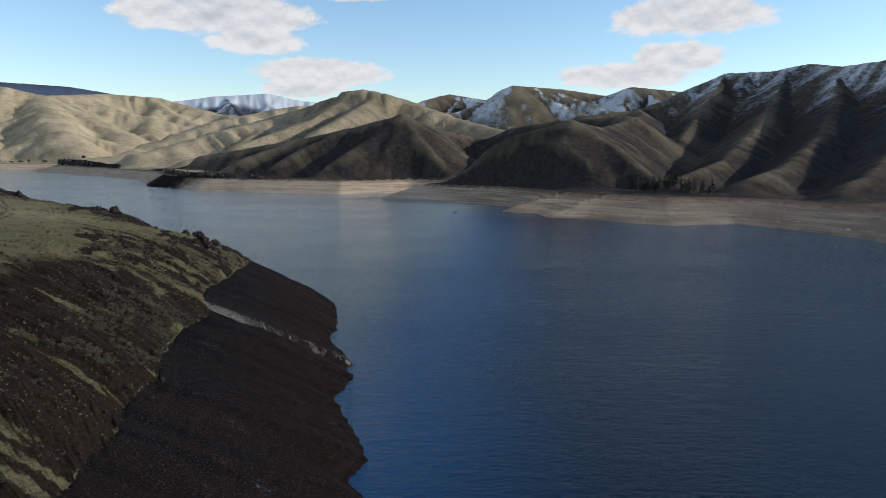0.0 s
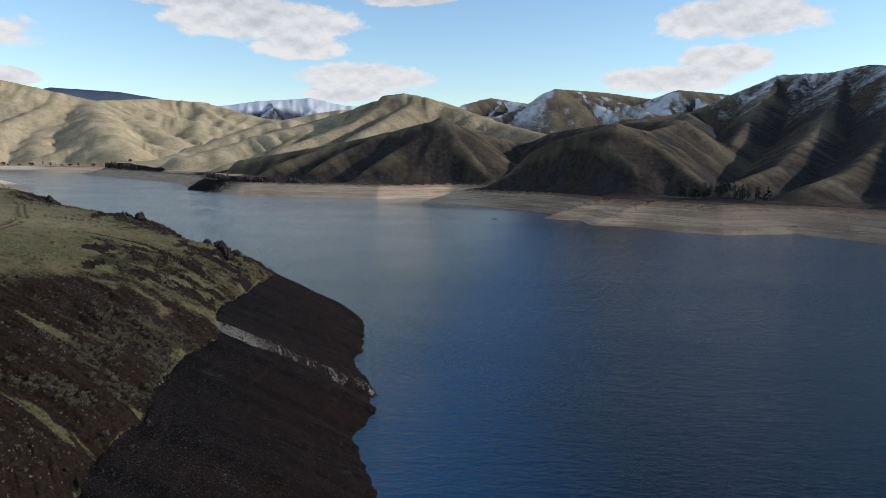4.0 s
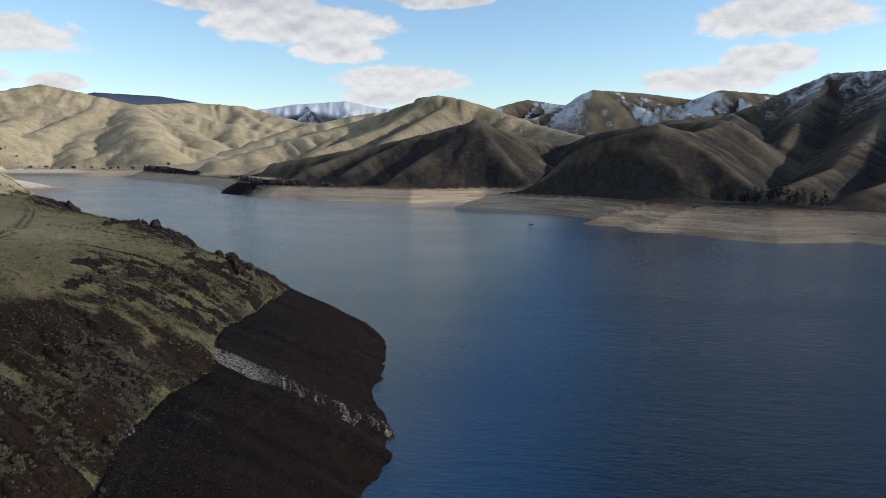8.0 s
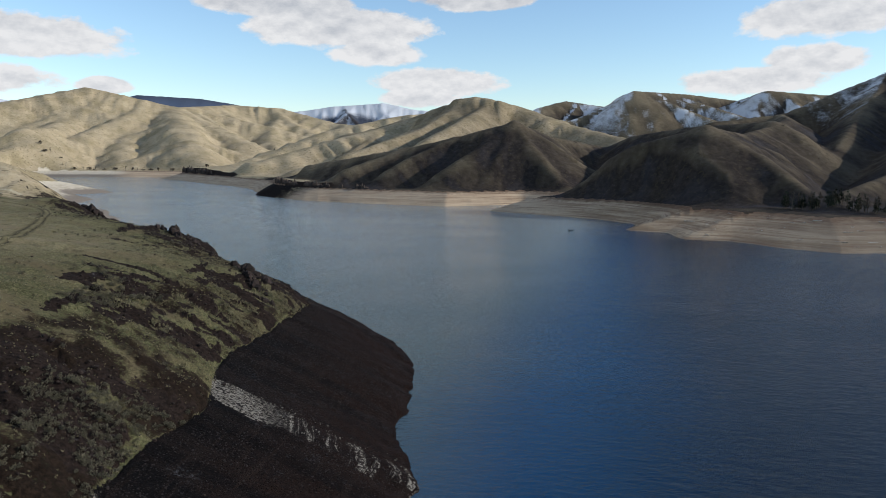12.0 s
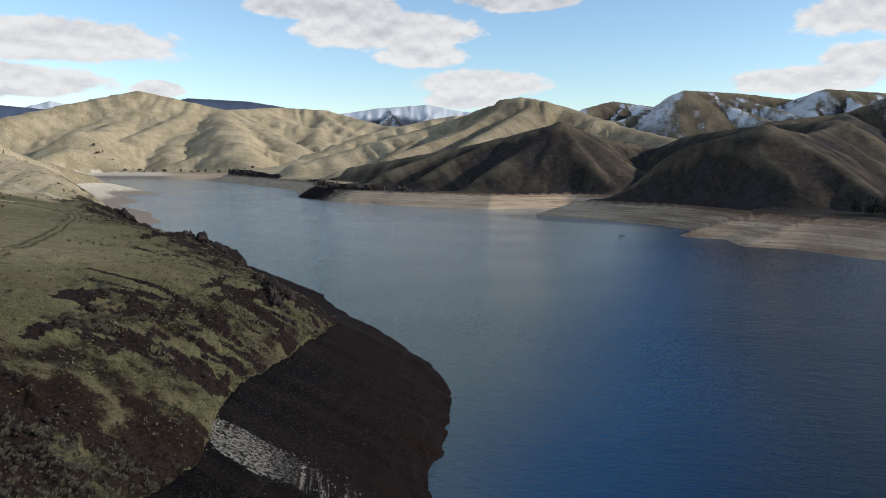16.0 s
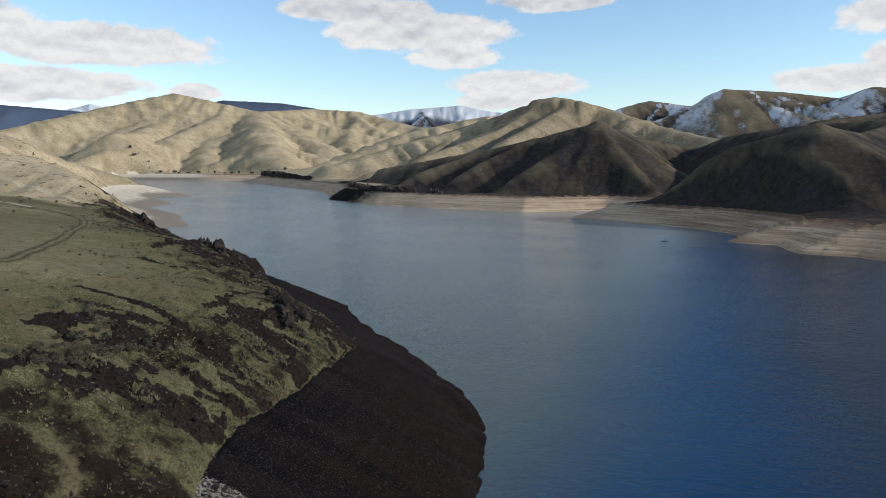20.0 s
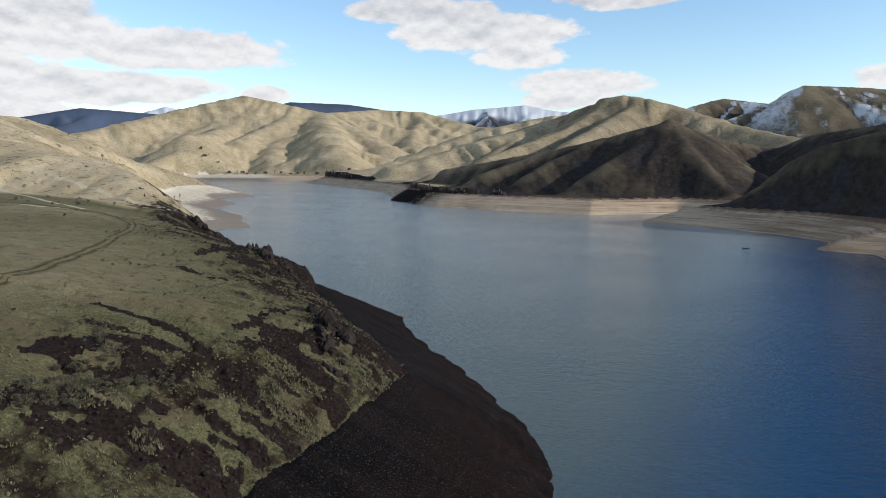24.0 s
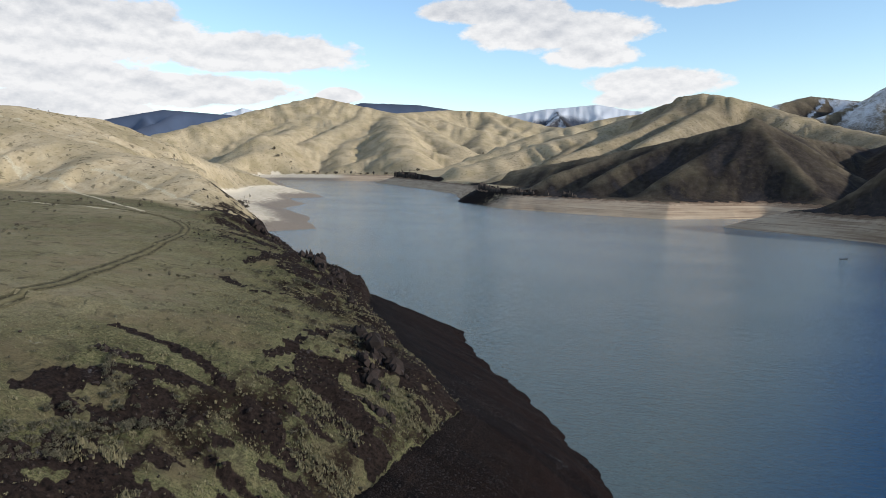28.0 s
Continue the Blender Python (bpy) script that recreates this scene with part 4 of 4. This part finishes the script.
strewn("pale_stones", STONES, sow(9000, (-70, 170, -20, 205), lambda g, x, y: (np.abs(y - 188 - 0.1 * (x + 62)) < 5.5 + 0 * x) * (g["u"] < 0) * (g["d"] > 0) * np.clip(g["d"] / 36, 0.3, 1) ** 2 * 0.32, 3, (0.15, 0.45)), PALE_STONE,
       "whitish stones in a band down the dark bank", "stones")

# --- plants of the near bank ---
TALL_BUSH = [bush_model(n, 240, 0.5, 0.8, 0.085) for n in range(4)]
LOW_BUSH = [bush_model(20 + n, 54, 0.55, 0.7, 0.145) for n in range(5)]
TUFTS = [tuft_model(n) for n in range(6)]


def sagebrush(seed):
    rng = random.Random(seed)
    ob = thing("sagebrush", "grey-green sagebrush growing on the stony slope", "shrub", "sagebrush on the slope")
    bm = bmesh.new()
    for _ in range(6):
        a, r = rng.uniform(0, 6.28), rng.uniform(0.15, 0.35)
        tip = Vector((r * math.cos(a), r * math.sin(a), rng.uniform(0.35, 0.6)))
        c = bmesh.ops.create_cone(bm, segments=5, radius1=0.04, radius2=0.012, depth=tip.length)["verts"]
        m = Matrix.Translation(tip / 2) @ tip.to_track_quat("Z", "Y").to_matrix().to_4x4()
        bmesh.ops.transform(bm, matrix=m, verts=c)
    part("stems", bm, TWIG, ob)
    part("foliage", raw_mesh("foliage", *TALL_BUSH[seed]), SAGE, ob)
    return ob


spots = sow(14000, NEAR, lambda g, x, y: g["on_slope"] * (0.25 * clump(x, y, 14, 90) * (1 - 0.6 * g["talus"]) + 0.5 * belt(x, y, SAGE_BELTS, 0 * x)), 4, (0.7, 1.5))
spots = spots[np.argsort(np.hypot(spots[:, 0] + 88, spots[:, 1] - 220))]
first = [sagebrush(n) for n in range(4)]
for n, (x, y, z, turn, size, _) in enumerate(spots[:260]):
    m = pose(x, y, z - 0.05, 0, 0, math.degrees(turn))
    if n < 4:
        first[n].matrix_basis = m @ Matrix.Scale(size, 4)
    else:
        src = first[n % 4]
        made = copy_thing(src, m)
        made.scale = (size, size, size * 0.9)
def dense(x, y, strokes):
    return belt(x, y, strokes, fbm(x, y, 4, 3, 99, 0.6))


strewn("sagebrush_scrub", LOW_BUSH, np.concatenate([spots[260:], sow(30000, (-125, 110, -50, 225), lambda g, x, y: g["on_slope"] * dense(x, y, SAGE_BELTS) * 0.45, 14, (0.5, 1.3)), sow(26000, NEAR, lambda g, x, y: g["on_slope"] * clump(x, y, 9, 91, -0.1, 0.3) * (1 - 0.75 * g["talus"]) * 0.5, 5, (0.5, 1.2)),
       sow(9000, NEAR, lambda g, x, y: g["bank"] * (g["u"] > 20) * clump(x, y, 30, 92, 0.1, 0.4) * 0.5, 6, (0.4, 1.0))]), SAGE, "scattered low grey sagebrush on the slope", "scrub")
strewn("bunchgrass", TUFTS, np.concatenate([sow(90000, (-150, 60, 0, 330), lambda g, x, y: g["on_slope"] * clump(x, y, 6, 93, -0.2, 0.15) * (1 - 0.95 * g["talus"]) * (0.05 + 0.6 * sstep(y, 170, 205)), 7, (0.5, 1.1), (0.25, 0.55)),
       sow(60000, (-130, 185, -60, 310), lambda g, x, y: g["on_slope"] * dense(x, y, STRAW_BELTS) * 0.9, 13, (0.6, 1.3), (0.4, 0.8)),
       sow(60000, NEAR, lambda g, x, y: g["bank"] * (g["u"] > 3) * clump(x, y, 18, 96, -0.5, 0.3) * 0.8, 8, (0.3, 0.8), (0.14, 0.34))]), STRAW, "straw-coloured tufts of bunchgrass", "grass")
strewn("hillside_scrub", LOW_BUSH, np.concatenate([sow(9000, (-900, 250, -230, 1150), lambda g, x, y: (g["u"] > 3) * (g["h"] > 15) * clump(x, y, 60, 94, 0.0, 0.4) * 0.5, 9, (0.8, 2.2)),
       sow(16000, (-500, 850, 700, 1400), lambda g, x, y: (g["u"] > 2) * (1 - g["bank"]) * clump(x, y, 80, 95, -0.1, 0.4) * 0.5, 10, (1.0, 2.4))]), TWIG, "scattered dark shrubs on the dry hillsides", "scrub")


# --- cart road on the bench ---
def cart_road():
    m, nt, bsdf = material("rutted_earth")
    k = Nodes(nt)
    n, f = k.noise(0.5, 5, 0.6), k.noise(4.0, 4, 0.6)
    col = k.mix(k.ramp(n, 0.3, 0.7), (0.095, 0.085, 0.045), (0.165, 0.14, 0.078))
    tread = k.attr("tread")["Fac"]
    col = k.mix(k.math("MULTIPLY", tread, k.ramp(f, 0.2, 0.7, 0.7, 1.0)), col, (0.022, 0.018, 0.012))
    k.link(col, bsdf.inputs["Base Color"])
    bsdf.inputs["Roughness"].default_value = 0.95
    bsdf.inputs["Specular IOR Level"].default_value = 0.05
    k.link(k.bump(f, 0.5, 0.1), bsdf.inputs["Normal"])
    pts = []
    for (ax, ay), (bx, by) in zip(ROAD[:-1], ROAD[1:]):
        steps = max(2, int(math.hypot(bx - ax, by - ay) / 1.5))
        pts += [(ax + (bx - ax) * i / steps, ay + (by - ay) * i / steps) for i in range(steps)]
    P = np.array(pts)
    for _ in range(6):
        P[1:-1] = (P[:-2] + 2 * P[1:-1] + P[2:]) / 4
    T = np.gradient(P, axis=0)
    T /= np.linalg.norm(T, axis=1)[:, None]
    across = np.array([-2.2, -1.7, -1.2, -0.65, -0.3, 0.3, 0.65, 1.2, 1.7, 2.2])
    drop = np.array([0.0, 0.05, -0.10, 0.05, 0.12, 0.12, 0.05, -0.10, 0.05, 0.0])
    x = P[:, 0:1] - T[:, 1:2] * across
    y = P[:, 1:2] + T[:, 0:1] * across
    z = land(x, y)["h"]
    z = z + 0.10 + drop
    n, w = x.shape
    verts = np.stack([x, y, z], -1).reshape(-1, 3)
    faces = [(i * w + j, i * w + j + 1, (i + 1) * w + j + 1, (i + 1) * w + j) for i in range(n - 1) for j in range(w - 1)]
    me = raw_mesh("dirt_road", verts, faces, True)
    at = me.attributes.new("tread", "FLOAT", "POINT")
    at.data.foreach_set("value", np.tile(np.array([0, 0.3, 1, 0.3, 0, 0, 0.3, 1, 0.3, 0], np.float32), n))
    me.materials.append(m)
    tagged(new("dirt_road", me), "two-rut dirt track across the grassy bench", "dirt road", kind="structure")


cart_road()


# --- trees ---
def tree(kind, seed, group, label):
    """Bare broadleaf, or dark evergreen; about 10 m tall."""
    rng = random.Random(seed)
    ob = thing("tree", label, "tree", group)
    bm = bmesh.new()

    def limb(a, b, r1, r2):
        d = Vector(b) - Vector(a)
        c = bmesh.ops.create_cone(bm, segments=6, radius1=r1, radius2=r2, depth=d.length)["verts"]
        bmesh.ops.transform(bm, matrix=Matrix.Translation((Vector(a) + Vector(b)) / 2) @ d.to_track_quat("Z", "Y").to_matrix().to_4x4(), verts=c)

    lean = Vector((rng.uniform(-0.3, 0.3), rng.uniform(-0.3, 0.3), 0))
    limb((0, 0, -0.4), Vector((0, 0, 4.5)) + lean, 0.24, 0.15)
    limb(Vector((0, 0, 4.4)) + lean, Vector((0, 0, 9.0)) + lean * 2, 0.15, 0.04)
    tips = []
    for n in range(16):
        z = rng.uniform(1.6 if kind == "evergreen" else 2.4, 8.4)
        a = n * 2.4 + rng.uniform(-0.4, 0.4)
        r = (9.6 - z) * (0.30 if kind == "evergreen" else 0.28) * rng.uniform(0.7, 1.1) + 0.3
        rise = 0.1 if kind == "evergreen" else r * rng.uniform(0.7, 1.3)
        root = Vector((0, 0, z)) + lean * (z / 4.5)
        tip = root + Vector((r * math.cos(a), r * math.sin(a), rise))
        limb(root, tip, 0.06, 0.015)
        tips.append((root, tip))
    part("trunk", bm, BARK, ob)
    verts, tris = [], []
    for root, tip in tips + [(Vector((0, 0, 8)), Vector((0, 0, 9.8)) + lean * 2)]:
        for n in range(26):
            c = root.lerp(tip, rng.uniform(0.3, 1.08)) + Vector((rng.gauss(0, 0.28), rng.gauss(0, 0.28), rng.gauss(0, 0.3)))
            a = Vector((rng.gauss(0, 1), rng.gauss(0, 1), rng.gauss(0, 1))).normalized()
            b = a.orthogonal().normalized()
            size = rng.uniform(0.25, 0.5)
            w = 0.5 if kind == "evergreen" else 0.22
            i = len(verts)
            verts += [c - b * size * w, c + b * size * w, c + a * size * 1.4]
            tris.append((i, i + 1, i + 2))
    part("crown", raw_mesh("crown", verts, tris), NEEDLES if kind == "evergreen" else TWIG, ob)
    return ob


def grove(kinds, spots, group, label, tall, seed):
    rng = random.Random(seed)
    first = [tree(k, seed + n, group, label) for n, k in enumerate(kinds)]
    for n, (x, y) in enumerate(spots):
        f = rng.uniform(*tall) / 10
        wide = f * rng.uniform(0.8, 1.2)
        m = pose(x, y, height(x, y) - 0.1, 0, 0, rng.uniform(0, 360))
        src = first[n] if n < len(first) else copy_thing(first[n % len(first)], m)
        src.matrix_basis = m @ Matrix.Diagonal((wide, wide, f, 1))


def bush_tree(x, y, wide, tall, seed):
    """A round leafless bush, broader than tall."""
    ob = thing("bush", "large round leafless bush beside the pale beach", "bush", "bushes by the water", pose(x, y, height(x, y) - 0.1, 0, 0, seed * 50))
    bm = bmesh.new()
    rng = random.Random(seed)
    for _ in range(9):
        a, r = rng.uniform(0, 6.28), rng.uniform(0.1, 0.35) * wide
        tip = Vector((r * math.cos(a), r * math.sin(a), tall * rng.uniform(0.4, 0.75)))
        c = bmesh.ops.create_cone(bm, segments=6, radius1=0.16, radius2=0.05, depth=tip.length)["verts"]
        bmesh.ops.transform(bm, matrix=Matrix.Translation(tip / 2) @ tip.to_track_quat("Z", "Y").to_matrix().to_4x4(), verts=c)
    part("stems", bm, BARK, ob)
    verts, tris = bush_model(seed, 420, 0.5, 0.8, 0.07)
    part("crown", raw_mesh("crown", verts * np.array([wide, wide, tall]), tris), TWIG, ob)


for n, (x, y, w, t) in enumerate([(-565, 734, 17, 9), (-548, 722, 8, 4), (-600, 752, 9, 5), (-622, 770, 10, 6), (-1062, 1300, 14, 9), (-1080, 1312, 16, 10), (-1100, 1326, 15, 10), (-1122, 1338, 14, 9), (-1140, 1350, 12, 8)]):
    bush_tree(x, y, w, t, 300 + n)
for n in range(16):
    bush_tree(-1600 + 36 * n + 14 * math.sin(n * 5.0), 2006 + 2.6 * n + 8 * math.cos(n * 3.0), 13 + 5 * math.sin(n * 2.1), 9 + 4 * math.cos(n * 1.7), 330 + n)
rng = random.Random(3)
grove(["evergreen", "evergreen", "bare"], [(184 + 1.45 * n + rng.uniform(-2, 2), 678 - 0.8 * n + rng.uniform(0, 14)) for n in range(44)], "trees above the sandy shore",
      "tall dark tree in a grove above the sandy shore", (9, 16), 60)
grove(["bare", "bare"], [(-1560 + 34 * n + rng.uniform(-9, 9), 2012 + 2 * n + rng.uniform(-10, 10)) for n in range(22) if n % 7 not in (2, 5)], "trees behind the far beach",
      "leafless tree in the row behind the far beach", (9, 17), 70)
grove(["bare", "bare", "bare"], [(-1090 + rng.uniform(-34, 34), 1318 + rng.uniform(-12, 12)) for n in range(10)], "grove by the cove", "leafless tree in a small grove by the cove", (7, 11), 80)
grove(["bare"], [(-668, 852), (-676, 870), (-560, 640)], "bushes by the cove beach", "round leafless bush tree beside the pale beach", (5, 9), 90)


# --- small boat out on the lake ---
def fishing_boat(x, y, turn):
    ob = thing("fishing_boat", "small dark open boat lying still on the lake", "boat", where=pose(x, y, 0, 0, 0, turn))
    bm = bmesh.new()
    rings = []
    for f in np.linspace(-1, 1, 9):
        w = 0.9 * (1 - max(0, f) ** 2.2) + 0.02
        top = 0.55 + 0.25 * max(0, f) ** 2
        rings.append([bm.verts.new((f * 2.5, sx * w * s, z)) for sx, s, z in ((-1, 1, top), (-1, 0.8, 0.05), (0, 0, -0.18), (1, 0.8, 0.05), (1, 1, top), (1, 0.88, top), (0, 0, 0.12), (-1, 0.88, top))])
    for a, b in zip(rings[:-1], rings[1:]):
        for i in range(8):
            bm.faces.new((a[i], a[(i + 1) % 8], b[(i + 1) % 8], b[i]))
    bm.faces.new(rings[0][::-1]), bm.faces.new(rings[-1])
    part("hull", bm, HULL, ob)
    for px in (-1.2, 0.4):
        bm = bmesh.new()
        bmesh.ops.create_cube(bm, size=1, matrix=Matrix.Translation((px, 0, 0.42)) @ Matrix.Diagonal((0.35, 1.5, 0.06, 1)))
        bmesh.ops.bevel(bm, geom=bm.edges[:], offset=0.015, segments=1)
        part("bench", bm, TRIM, ob)
    bm = bmesh.new()
    bmesh.ops.create_cube(bm, size=1, matrix=Matrix.Translation((-2.6, 0, 0.7)) @ Matrix.Diagonal((0.35, 0.4, 0.55, 1)))
    bmesh.ops.bevel(bm, geom=bm.edges[:], offset=0.06, segments=2)
    part("outboard_motor", bm, HULL, ob)


fishing_boat(9, 652, 20)


# --- driftwood on the sands ---
def driftwood():
    meshes = []
    for n in range(3):
        rng = random.Random(n)
        bm = bmesh.new()
        c = bmesh.ops.create_cone(bm, segments=7, radius1=0.22, radius2=0.12, depth=5)["verts"]
        bmesh.ops.rotate(bm, cent=(0, 0, 0), matrix=Matrix.Rotation(math.pi / 2, 3, "Y"), verts=c)
        for _ in range(2):
            d = bmesh.ops.create_cone(bm, segments=5, radius1=0.08, radius2=0.03, depth=1.2)["verts"]
            bmesh.ops.transform(bm, matrix=Matrix.Translation((rng.uniform(-1.5, 2), 0.4, 0.15)) @ Matrix.Rotation(rng.uniform(0.6, 1.2), 4, "X"), verts=d)
        me = bpy.data.meshes.new("log")
        bm.to_mesh(me)
        bm.free()
        me.materials.append(DRIFT)
        meshes.append(me)
    at = sow(900, (100, 440, 420, 700), lambda g, x, y: (g["u"] < -6) * (g["d"] > 8) * 0.5, 33, (0.6, 1.8))
    for n, (x, y, z, turn, size, _) in enumerate(at[:60]):
        ob = new("driftwood_log", meshes[n % 3])
        ob.matrix_basis = Matrix.Translation((x, y, z + 0.15)) @ pose(0, 0, 0, 0, 0, math.degrees(turn)) @ Matrix.Scale(size, 4)
        tagged(ob, "bleached driftwood log stranded on the sand", "driftwood", "driftwood on the sands")


driftwood()
